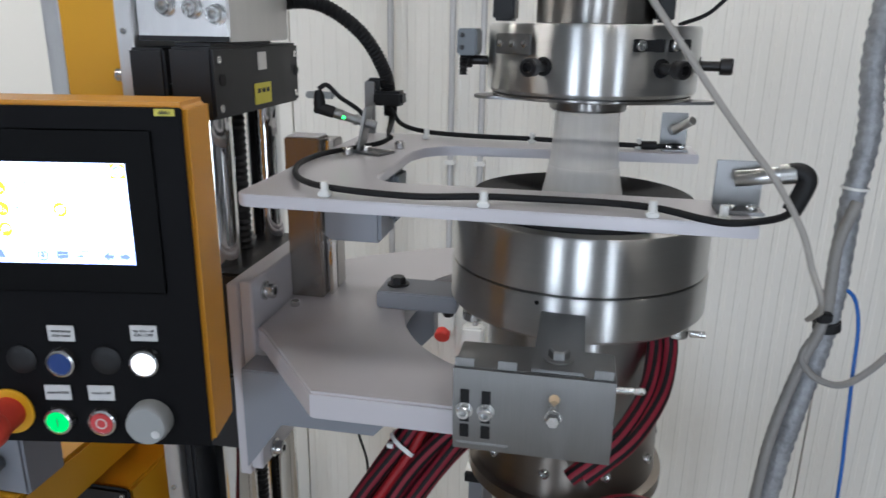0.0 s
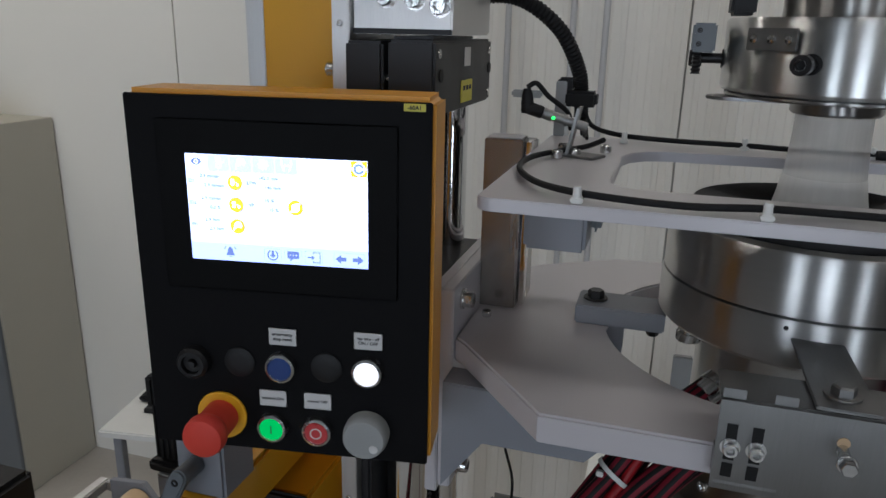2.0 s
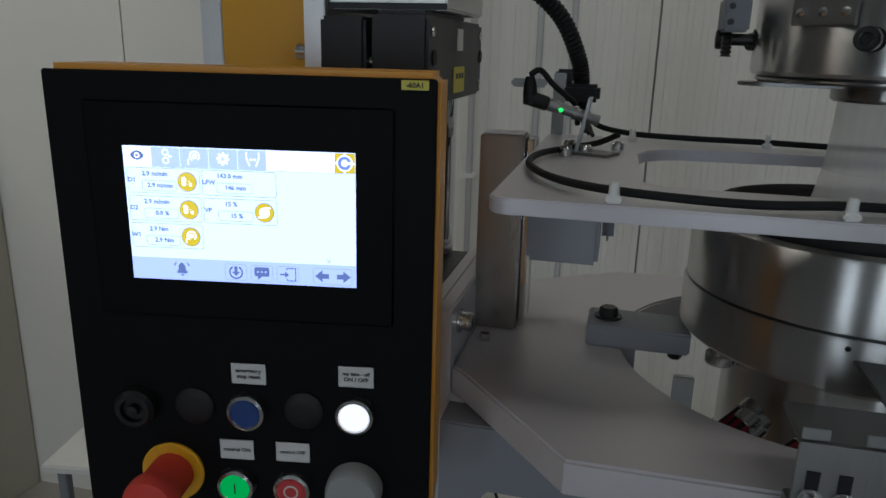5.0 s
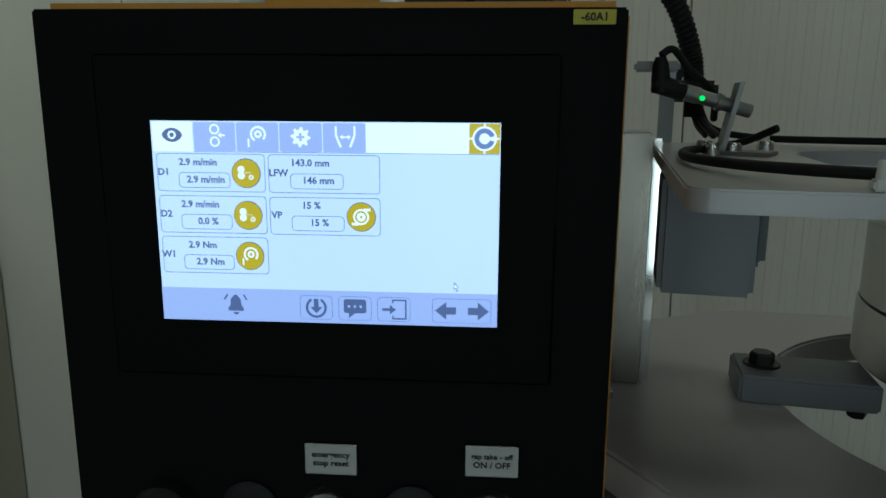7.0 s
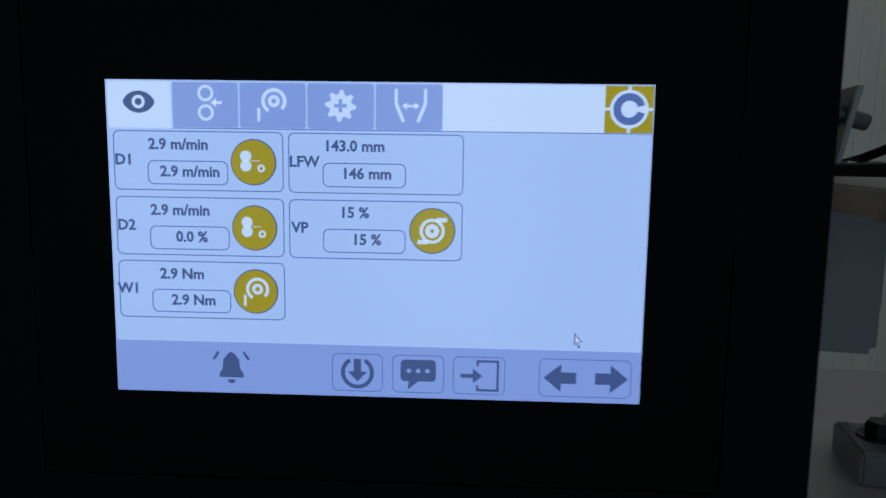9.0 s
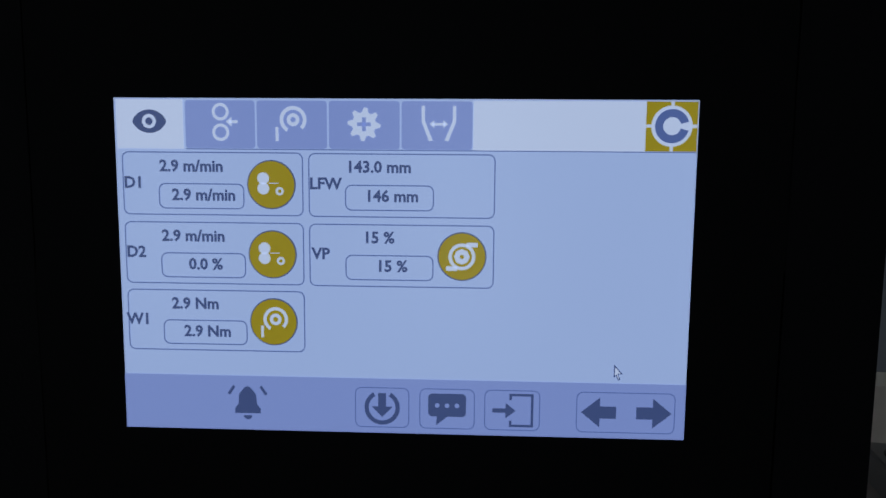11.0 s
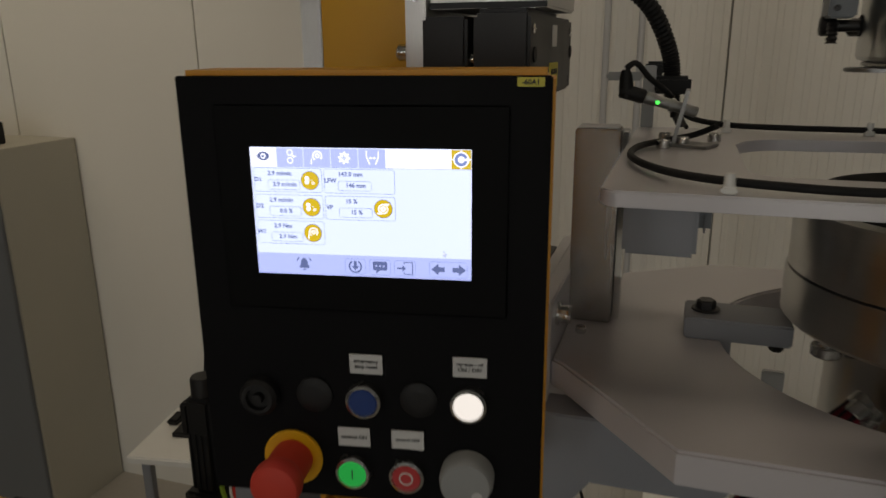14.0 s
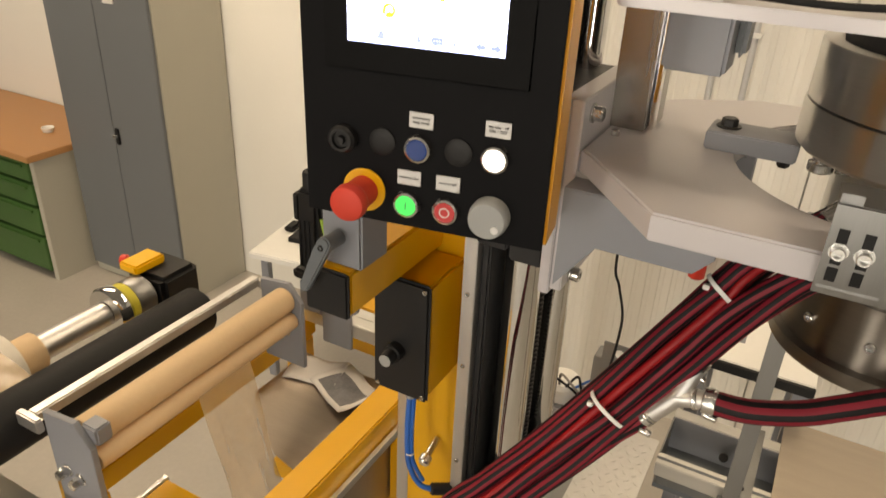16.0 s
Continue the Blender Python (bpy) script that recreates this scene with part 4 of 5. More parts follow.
part("cord", tube([(-0.257, 0.145, 2.362), (-0.243, 0.147, 2.340), (-0.205, 0.136, 2.332), (-0.14, 0.122, 2.331), (-0.06, 0.118, 2.331), (0.02, 0.112, 2.330), (0.09, 0.106, 2.330), (0.125, 0.11, 2.331)], 0.0032, 10, 10), RUBBER, sc)


def angle_bracket(t, x, y, w, h, d, face):
    """A bent sheet bracket with its foot on the plate."""
    p = part("bracket", box(x, x + w, y, y + 0.003, 2.3252, 2.3252 + h, 0.0008), SHEET, t, "bent zinc bracket")
    part("foot", box(x, x + w, min(y, y + d), max(y + 0.003, y + d), 2.3252, 2.3282, 0.0008), SHEET, p)
    part("foot_screw", socket_bolt((x + w * 0.3, y + d * 0.6, 2.3282), (0, 0, 1), 0.005, 0.004), BOLT, p)
    part("foot_screw", socket_bolt((x + w * 0.75, y + d * 0.6, 2.3282), (0, 0, 1), 0.005, 0.004), BOLT, p)
    return p


s1 = thing("proximity_sensor", "barrel sensor with green light on a bent bracket", "sensor", (-0.225, -0.02, 2.325), MACH @ Matrix.Translation((-0.034, 0.012, 0)), "bubble sensors")
part("bracket", prism([(-0.226, -0.030), (-0.190, -0.045), (-0.178, -0.018), (-0.214, -0.003)], 2.3252, 2.3282, 0.0005), SHEET, s1, "bent zinc bracket")
part("upright", prism([(-0.221, 0.0), (-0.2175, 0.0), (-0.2075, 0.05), (-0.211, 0.05)], 0.004, 0.034, 0.0006, Matrix.Translation((0, 0, 2.3282)) @ Matrix.Rotation(radians(90), 4, "X")), SHEET, s1, "bent zinc bracket")
part("barrel", lathe([(0.0048, 0), (0.0052, 0.001), (0.0052, 0.022), (0.0066, 0.0222), (0.0066, 0.026), (0.0052, 0.0262), (0.0052, 0.040), (0.0062, 0.0402), (0.0062, 0.050), (0.005, 0.051)], 24, (-0.200, -0.020, 2.357), (-0.290, -0.030, 2.383)), SHEET, s1, "threaded steel barrel")
bm = lathe([(0.0060, 0), (0.0070, 0.002), (0.0070, 0.020), (0.0058, 0.024)], 20, (-0.2485, -0.0255, 2.371), (-0.290, -0.030, 2.383))
lathe([(0.0068, 0), (0.0070, 0.010), (0.0058, 0.020), (0.0040, 0.026)], 18, (-0.2655, -0.0273, 2.3705), (-0.268, -0.0275, 2.410), bm)
part("plug", bm, BLACKPLASTIC, s1, "black angled plug")
part("lead", tube([(-0.267, -0.0275, 2.398), (-0.258, -0.022, 2.402), (-0.245, -0.015, 2.388), (-0.225, 0.0, 2.370), (-0.222, 0.012, 2.350)], 0.0028, 10), RUBBER, s1)
part("led", cyl((-0.236, -0.0302, 2.3665), (-0.236, -0.0318, 2.3665), 0.0018, 10), LED, s1, "green status light")
part("cable_clamp", box(-0.286, -0.252, -0.022, -0.012, 2.386, 2.394, 0.002), GREYKNOB, s1)

s2 = thing("proximity_sensor", "barrel sensor with black elbow plug on an upright bracket", "sensor", (0.13, -0.19, 2.325), m=MACH @ Matrix.Translation((0.012, 0, 0)), group="bubble sensors")
angle_bracket(s2, 0.105, -0.195, 0.038, 0.041, -0.025, 0)
part("barrel", lathe([(0.0065, 0), (0.0068, 0.001), (0.0068, 0.034), (0.0085, 0.0345), (0.0085, 0.046), (0.007, 0.047)], 24, (0.120, -0.200, 2.352), (0.220, -0.225, 2.372)), STEEL, s2, "threaded steel barrel")
part("plug", tube([(0.156, -0.209, 2.360), (0.166, -0.212, 2.362), (0.172, -0.214, 2.356), (0.168, -0.215, 2.342), (0.163, -0.216, 2.330)], 0.0076, 16, 6), BLACKPLASTIC, s2, "black angled plug")
s3 = mthing("proximity_sensor", "small sensor bracket at the far arm of the plate", "sensor", (0.13, 0.12, 2.325), group="bubble sensors")
angle_bracket(s3, 0.101, 0.125, 0.032, 0.045, -0.03, 0)
part("sensor_nut", hex_bolt((0.117, 0.125, 2.350), (0, -1, 0), 0.007, 0.006, 0.008), SHEET, s3)
part("barrel", cyl((0.117, 0.117, 2.350), (0.133, 0.085, 2.366), 0.0055, 20, 0.001), STEEL, s3)
part("foot_lead", cyl((0.077, 0.105, 2.331), (0.096, 0.105, 2.331), 0.0055, 16, 0.001), BLACKPLASTIC, s3)

hs = mthing("conduit_bracket", "upright holder with a black clamp for the corrugated hose", "bracket", (-0.235, 0.06, 2.325))
part("upright", box(-0.293, -0.279, 0.140, 0.145, 2.3255, 2.396, 0.001), SHEET, hs)
part("clamp", box(-0.284, -0.240, 0.139, 0.167, 2.364, 2.384, 0.004), BLACKPLASTIC, hs, "black plastic hose clamp")
part("clamp", box(-0.292, -0.270, 0.1455, 0.166, 2.3845, 2.400, 0.003), BLACKPLASTIC, hs, "black plastic hose clamp")
ch = mthing("corrugated_hose", "black corrugated cable hose arching over to the lift unit", "hose", (-0.3, 0.12, 2.36))
part("hose", tube([(-0.260, 0.153, 2.350), (-0.261, 0.153, 2.376), (-0.267, 0.146, 2.412), (-0.291, 0.122, 2.460), (-0.338, 0.100, 2.494), (-0.388, 0.086, 2.494), (-0.416, 0.080, 2.474), (-0.426, 0.080, 2.4465)], 0.0092, 16, 22, None, 0.085), RUBBER, ch)
for k in range(3):
    part("wire", tube([(-0.260 + 0.003 * k, 0.153, 2.352), (-0.257 + 0.004 * k, 0.140 - 0.010 * k, 2.342), (-0.252 + 0.005 * k, 0.110 - 0.018 * k, 2.334)], 0.0024, 8, 6), RUBBER, ch)

# ---- cooling ring, film tube and die ----
cr = thing("cooling_ring", "heavy turned stainless steel cooling ring", "cooling ring", (0, 0, 2.02), MACH @ Matrix.Translation((0.008, 0, 0)))
part("upper_ring", lathe([(0.140, 2.2135), (0.1455, 2.215), (0.1455, 2.272), (0.1440, 2.2745), (0.128, 2.2750), (0.122, 2.2680), (0.086, 2.2680), (0.060, 2.262)], 96, (0, 0, 0), (0, 0, 1)), STEELR, cr)
part("lower_ring", lathe([(0.10, 2.163), (0.1435, 2.164), (0.1475, 2.168), (0.1475, 2.2095), (0.146, 2.2125), (0.139, 2.2130)], 96, (0, 0, 0), (0, 0, 1)), STEELR, cr)
part("lip", lathe([(0.124, 2.2685), (0.126, 2.279), (0.124, 2.2885), (0.112, 2.2900), (0.070, 2.2800), (0.050, 2.2700), (0.049, 2.262)], 72, (0, 0, 0), (0, 0, 1), cap=False), RUBBER, cr, "black ring lip")
part("body", lathe([(0.099, 2.03), (0.101, 2.033), (0.101, 2.1632)], 72, (0, 0, 0), (0, 0, 1)), STEEL, cr)
part("base_flange", lathe([(0.100, 1.930), (0.118, 1.931), (0.121, 1.935), (0.121, 1.950), (0.112, 1.953), (0.110, 2.022), (0.112, 2.029), (0.100, 2.0298)], 72, (0, 0, 0), (0, 0, 1)), STEELB, cr)
for k in range(10):
    a = radians(36 * k + 8)
    part("flange_screw", socket_bolt((0.110 * math.cos(a), 0.110 * math.sin(a), 1.985), (math.cos(a), math.sin(a), 0), 0.006, 0.005), BOLT, cr)
# Flat black disc stands in for the dark inside of the drilled hole.
part("drill_hole", cyl((-0.0370, -0.1432, 2.205), (-0.0372, -0.1440, 2.205), 0.0022, 16), RUBBER, cr)
for a in (180, 60):
    m = Matrix.Rotation(radians(a), 4, "Z")
    bm = box(0.138, 0.237, -0.022, 0.034, 2.1383, 2.160, 0.002)
    bmesh.ops.transform(bm, matrix=m, verts=bm.verts)
    ar = part("arm", bm, GREYPAINT, cr, "flat steel holding arm")
    q = m @ Vector((0.217, 0.004, 2.160))
    part("nut", hex_bolt(q, (0, 0, 1), 0.0095, 0.009, 0.014), BLACKBOLT, ar)
    q2 = m @ Vector((0.150, 0.020, 2.139))
    part("under_nut", hex_bolt(q2, (0, 0, -1), 0.007, 0.009), BLACKBOLT, ar)
for a in (336, 205):
    q = Vector((0.125 * math.cos(radians(a)), 0.125 * math.sin(radians(a)), 2.164))
    nz = part("hose_nipple", cyl(q, q - Vector((0, 0, 0.022)), 0.009, 18, 0.001), BOLT, cr)
    part("hose_clamp", lathe([(0.0125, 0), (0.0132, 0.001), (0.0132, 0.009), (0.0125, 0.010)], 24, q - Vector((0, 0, 0.010)), q - Vector((0, 0, 1))), BOLT, nz)
    part("clamp_screw", cyl(q + Vector((0.014, -0.004, -0.015)), q + Vector((0.030, -0.004, -0.015)), 0.004, 10), BOLT, nz)

ft = thing("film_tube", "frosted translucent plastic film tube between die and cooling ring", "film", (0, 0, 2.28), MACH @ Matrix.Translation((0.008, 0, 0)))
part("film", lathe([(0.0391, 2.322), (0.0378, 2.336), (0.0362, 2.360), (0.0352, 2.396)], 72, (0, 0, 0), (0, 0, 1), cap=False), BUBBLE, ft)
part("milky_band", lathe([(0.0465, 2.268), (0.0455, 2.290), (0.0430, 2.301), (0.0405, 2.316), (0.0391, 2.322)], 72, (0, 0, 0), (0, 0, 1), cap=False), BUBBLE_LOW, ft, "milkier lower band of the film")

di = thing("extrusion_die", "turned steel extrusion die with heater band and clamping screws", "die", (0, 0, 2.39), MACH @ Matrix.Translation((0.008, 0, 0)))
part("body", lathe([(0.104, 2.403), (0.110, 2.405), (0.112, 2.408), (0.112, 2.470), (0.110, 2.4735), (0.066, 2.4745)], 96, (0, 0, 0), (0, 0, 1)), STEEL, di)
part("neck", lathe([(0.062, 2.4750), (0.0625, 2.62), (0.0600, 2.62)], 72, (0, 0, 0), (0, 0, 1)), STEELD, di)
part("rim", lathe([(0.105, 2.399), (0.107, 2.4005), (0.107, 2.4025), (0.060, 2.4026)], 72, (0, 0, 0), (0, 0, 1)), STEELD, di)
part("lip", lathe([(0.030, 2.3830), (0.0400, 2.3835), (0.0425, 2.386), (0.0425, 2.3945), (0.046, 2.3996)], 56, (0, 0, 0), (0, 0, 1)), STEELD, di)
for a in (246, 306, 178, 352, 90, 135, 45):
    d = Vector((math.cos(radians(a)), math.sin(radians(a)), 0))
    q = d * 0.112 + Vector((0, 0, 2.434))
    s = part("clamping_screw", cyl(q - d * 0.002, q + d * 0.022, 0.0052, 16), BLACKBOLT, di, "black cap screw")
    part("head", socket_bolt(q + d * 0.020, d, 0.0088, 0.013), BLACKBOLT, s)
    # Black disc paints the shade of the bore round the screw.
    part("bore", cyl(q, q + d * 0.0012, 0.0092, 24), RUBBER, s)
for a in (298, 318):
    m = Matrix.Rotation(radians(a), 4, "Z")
    bm = box(0.1105, 0.1126, -0.017, 0.017, 2.449, 2.461, 0.0008)
    bmesh.ops.transform(bm, matrix=m, verts=bm.verts)
    # Flat black plate in place of the shade inside a recessed slot.
    sl = part("slot_window", bm, RUBBER, di, "black plate standing in for a shaded recessed slot")
    q, d = m @ Vector((0.1126, -0.010, 2.455)), m.to_3x3() @ Vector((1, 0, 0))
    part("slot_screw", socket_bolt(q, d, 0.005, 0.004), BOLT, sl)
for a in (227,):
    m = Matrix.Rotation(radians(a), 4, "Z")
    bm = box(0.1125, 0.1150, -0.026, 0.026, 2.444, 2.464, 0.0008)
    bmesh.ops.transform(bm, matrix=m, verts=bm.verts)
    tl = part("tension_lock", bm, SHEET, di, "heater band lock")
    for y in (-0.018, 0.0, 0.018):
        q = m @ Vector((0.115, y, 2.454))
        part("rivet", lathe([(0.004, 0), (0.0036, 0.0015), (0.001, 0.002)], 14, q, q + (m.to_3x3() @ Vector((1, 0, 0)))), BOLT, tl)
bm = box(-0.144, -0.122, -0.030, 0.010, 2.440, 2.468, 0.002)
tb2 = part("terminal_box", bm, GREYLEVER, di, "small sheet metal terminal cover")
part("screw", socket_bolt((-0.138, -0.030, 2.461), (0, -1, 0), 0.0026, 0.002), BLACKBOLT, tb2)
part("screw", socket_bolt((-0.138, -0.030, 2.448), (0, -1, 0), 0.0026, 0.002), BLACKBOLT, tb2)
part("spring", lathe([(0.005 if k % 2 else 0.0036, 0.002 * k) for k in range(10)], 14, (-0.138, -0.02, 2.437), (-0.138, -0.02, 0)), BLACKBOLT, tb2)
part("ear", prism(arc(-0.100, -0.02, 0.025, 90, 270, 12) + [(-0.045, -0.045), (-0.045, 0.005)], 2.3955, 2.3988, 0.0005), SHEET, di)
part("ear", prism([(0.055, -0.055), (0.112, -0.035)] + arc(0.118, -0.02, 0.012, -80, 80, 8) + [(0.055, 0.0)], 2.3955, 2.3988, 0.0005), SHEET, di)
part("junction_box", box(-0.110, -0.086, 0.0, 0.05, 2.4765, 2.515, 0.003), BLACKPLASTIC, di)
part("junction_box", box(0.062, 0.080, -0.03, 0.0, 2.4765, 2.530, 0.003), BLACKPLASTIC, di)

# front sheet bracket and scraper
fb = mthing("front_bracket", "stainless sheet bracket with slots and clamping bolts", "bracket", (-0.02, -0.27, 2.113))
BEND = Matrix(((0, 0, 1, 0), (1, 0, 0, 0), (0, 1, 0, 0), (0, 0, 0, 1)))
part("face", prism([(-0.2805, 2.193), (-0.2805, 2.142), (-0.2755, 2.113), (-0.2725, 2.113), (-0.2775, 2.142), (-0.2775, 2.193)], -0.0895, 0.0465, 0.0004, BEND), SHEET, fb)
for a, b in ((-0.0885, -0.072), (-0.052, -0.036), (0.028, 0.044)):
    part("tab", box(a, b, -0.2772, -0.2745, 2.1936, 2.2015, 0.0005), SHEET, fb)
part("flange", box(-0.0895, 0.0465, -0.2772, -0.225, 2.1905, 2.1935, 0.0008), SHEET, fb)
part("tongue", box(-0.024, 0.020, -0.2765, -0.120, 2.1940, 2.1970, 0.0008), SHEET, fb)
part("tongue_bolt", hex_bolt((-0.002, -0.252, 2.1970), (0, 0, 1), 0.0092, 0.0080, 0.0135), SHEET, fb)
for x in (-0.0790, -0.0605):
    # Thin black plates paint the shade of the open slots onto the sheet.
    part("slot", box(x - 0.004, x + 0.004, -0.2811, -0.2806, 2.143, 2.174, 0.0001), RUBBER, fb)
    part("slot", prism([(-0.2789, 2.140), (-0.2789 + 0.0019, 2.127), (-0.2774 + 0.0019, 2.127), (-0.2774, 2.140)], x - 0.004, x + 0.004, 0, Matrix.Translation((0, -0.0022, 0)) @ BEND), RUBBER, fb)
    s = part("slot_screw", socket_bolt((x, -0.2827, 2.155), (0, -1, 0), 0.0058, 0.007), BOLT, fb)
    part("washer", cyl((x, -0.2812, 2.155), (x, -0.2828, 2.155), 0.0075, 22), BOLT, s)
part("hex_screw", cyl((-0.003, -0.2806, 2.168), (-0.003, -0.300, 2.166), 0.0042, 16, bm=hex_bolt((-0.003, -0.298, 2.166), (0, -1, 0), 0.0062, 0.007, 0.0072)), BOLT, fb, "zinc plated hexagon screw")
part("copper_washer", cyl((-0.003, -0.2807, 2.173), (-0.003, -0.2815, 2.173), 0.0045, 16), TAN, fb)
part("rod", cyl((0.02, -0.235, 2.163), (0.075, -0.225, 2.160), 0.0035, 14, 0.0008), BOLT, fb, "thin steel rod")
part("holder", box(-0.0880, -0.040, -0.2770, -0.253, 2.118, 2.144, 0.001), SHEET, fb)

# ---- striped water hoses ----
ST = [0, 0, 1, 1]
ACROSS, DEEP = Vector((0.80, 0.05, -0.60)), Vector((0.25, 0.92, 0.30))
RUN_A = [(-0.075, -0.095, 2.110), (-0.137, -0.140, 2.061), (-0.166, -0.155, 2.025), (-0.205, -0.175, 1.964), (-0.261, -0.195, 1.868), (-0.318, -0.225, 1.789), (-0.372, -0.260, 1.721), (-0.425, -0.290, 1.649), (-0.49, -0.33, 1.45), (-0.50, -0.34, 1.12)]
RUN_B = [(-0.030, -0.115, 2.100), (-0.089, -0.150, 2.064), (-0.140, -0.165, 2.007), (-0.186, -0.180, 1.932), (-0.233, -0.200, 1.854), (-0.280, -0.230, 1.793), (-0.333, -0.260, 1.724), (-0.375, -0.290, 1.659), (-0.44, -0.33, 1.45), (-0.45, -0.34, 1.12)]


def water_hose(pts, r, label, group, turn=0.0, plain_red=False):
    h = mthing("water_hose", label, "hose", pts[len(pts) // 2], group)
    part("hose", tube(pts, r, 24, 10, None if plain_red else ST, 0, None, turn), HOSEP if plain_red else [HOSER, HOSEB], h)
    a, b = Vector(pts[0]), Vector(pts[1])
    d = (b - a).normalized()
    part("ferrule", cyl(a - d * 0.002, a + d * 0.012, r + 0.0012, 24, 0.001), BOLT, h, "crimped steel ferrule")
    return h


def bundled(run, n, e, r, turn=0.0, red=False):
    off = ACROSS * n + DEEP * e
    pts = [Vector(p) + off * (0.75 if i < 2 else 1.0) + Vector((0.002 * math.sin(i * 1.9 + n * 400), 0, 0.002 * math.sin(i * 2.3 + e * 300))) for i, p in enumerate(run)]
    return water_hose([tuple(p) for p in pts], r, "plain bright red rubber hose in the bundle" if red else "red rubber water hose with black stripes", "bundled water hoses", turn, red)


for n, e, turn in ((-0.0060, 0.002, 0.0), (0.0080, 0.012, 0.012), (-0.009, 0.019, 0.02)):
    bundled(RUN_A, n, e, 0.0090, turn)
for n, e, turn in ((-0.0100, 0.004, 0.01), (0.0075, -0.002, -0.006), (0.0005, 0.016, 0.0), (0.014, 0.014, 0.015)):
    bundled(RUN_B, n, e, 0.0090, turn)
bundled(RUN_A, 0.0085, -0.004, 0.0052, 0, True)


def cable_tie(at, d, rx, ry, label):
    """A strap drawn round the bundle, flattened to its section."""
    at, d = Vector(at), Vector(d).normalized()
    t = mthing("cable_tie", label, "cable tie", at, "cable ties")
    u = (ACROSS - d * ACROSS.dot(d)).normalized()
    v = d.cross(u)
    bm = bmesh.new()
    rings = []
    for k in range(40):
        c, s = math.cos(k * math.pi / 20), math.sin(k * math.pi / 20)
        p = at + u * (rx * math.copysign(abs(c) ** 0.8, c)) + v * (ry * math.copysign(abs(s) ** 0.8, s))
        o = (u * c + v * s) * 0.0013
        rings.append([bm.verts.new(q) for q in (p - d * 0.0024, p - d * 0.0024 + o, p + d * 0.0024 + o, p + d * 0.0024)])
    for k in range(40):
        a, b = rings[k], rings[(k + 1) % 40]
        for i in range(4):
            bm.faces.new((a[i], a[(i + 1) % 4], b[(i + 1) % 4], b[i]))
    bmesh.ops.recalc_face_normals(bm, faces=bm.faces)
    part("band", bm, WHITEP, t)
    q = at - u * rx * 0.72 - DEEP * ry * 0.75
    part("head", box(q.x - 0.0035, q.x + 0.0035, q.y - 0.003, q.y + 0.003, q.z - 0.003, q.z + 0.003, 0.001), WHITEP, t)


cable_tie((-0.2460, -0.192, 1.861), (0.055, 0.022, 0.080), 0.0300, 0.021, "white cable tie round the red hoses")
cable_tie((-0.1650, -0.147, 2.026), (0.032, 0.016, 0.040), 0.0185, 0.0175, "white cable tie round the red hoses")
for x, y in ((0.112, -0.050), (0.096, -0.052)):
    water_hose([(x, y, 2.155), (x + 0.004, y - 0.010, 2.125), (x - 0.004, y - 0.035, 2.085), (x - 0.034, y - 0.070, 2.045), (x - 0.080, y - 0.09, 2.005)], 0.0095, "red rubber water hose with black stripes on the cooling ring", "ring water hoses", 0.02)

YK, YA, YB, YC = Vector((-0.178, -0.190, 1.905)), Vector((-0.201, -0.194, 1.874)), Vector((-0.150, -0.190, 1.9125)), Vector((-0.167, -0.172, 1.938))
yc = mthing("hose_connector", "zinc plated Y-shaped hose connector with clamps", "connector", YK)
bm = cyl(YA, YK, 0.0105, 22, 0.001)
cyl(YK + Vector((-0.004, 0, -0.002)), YB, 0.0105, 22, 0.001, bm)
cyl(YK, YC, 0.0105, 22, 0.001, bm)
part("body", bm, ALU, yc)
part("collar", cyl(YK.lerp(YB, 0.55), YK.lerp(YB, 0.75), 0.0122, 22, 0.001), BOLT, yc)
for q in (YA, YB, YC):
    d = (q - YK).normalized()
    c = part("clamp", cyl(q + d * 0.003, q + d * 0.011, 0.0142 if q is YB else 0.0115, 28, 0.0008), BOLT, yc)
    part("clamp_screw", cyl(q + d * 0.007 + Vector((-0.004, -0.006, -0.0155)), q + d * 0.007 + Vector((0.010, -0.008, -0.0165)), 0.0042, 12, 0.001), BOLT, c)
LAB = "red rubber water hose with black stripes on the connector"
water_hose([tuple(YB), (-0.138, -0.190, 1.913), (-0.104, -0.190, 1.917), (-0.058, -0.180, 1.928), (-0.022, -0.170, 1.944), (0.020, -0.150, 1.957), (0.09, -0.10, 1.95), (0.17, -0.05, 1.88), (0.24, 0.0, 1.70), (0.26, 0.03, 1.10)], 0.0135, LAB, "bundled water hoses", 0.004)
water_hose([tuple(YC), (-0.162, -0.162, 1.962), (-0.158, -0.145, 1.990), (-0.145, -0.125, 2.025), (-0.11, -0.10, 2.07), (-0.08, -0.085, 2.100)], 0.0100, LAB, "bundled water hoses")
water_hose([tuple(YA), (-0.211, -0.194, 1.858), (-0.240, -0.200, 1.822), (-0.280, -0.225, 1.775), (-0.345, -0.265, 1.690), (-0.40, -0.30, 1.59), (-0.44, -0.32, 1.40), (-0.45, -0.31, 1.12)], 0.0095, LAB, "bundled water hoses")

# ---- control box on the column ----
cb = mthing("speed_control_box", "yellow control box with black cover and a small dial", "control box", (-0.55, -0.12, 1.73))
part("body", box(-0.597, -0.513, -0.152, -0.051, 1.733, 1.918, 0.004), YELLOW, cb)
cv = part("cover", box(-0.600, -0.510, -0.1615, -0.1525, 1.728, 1.922, 0.004), BLACKPLASTIC, cb, "black cover plate")
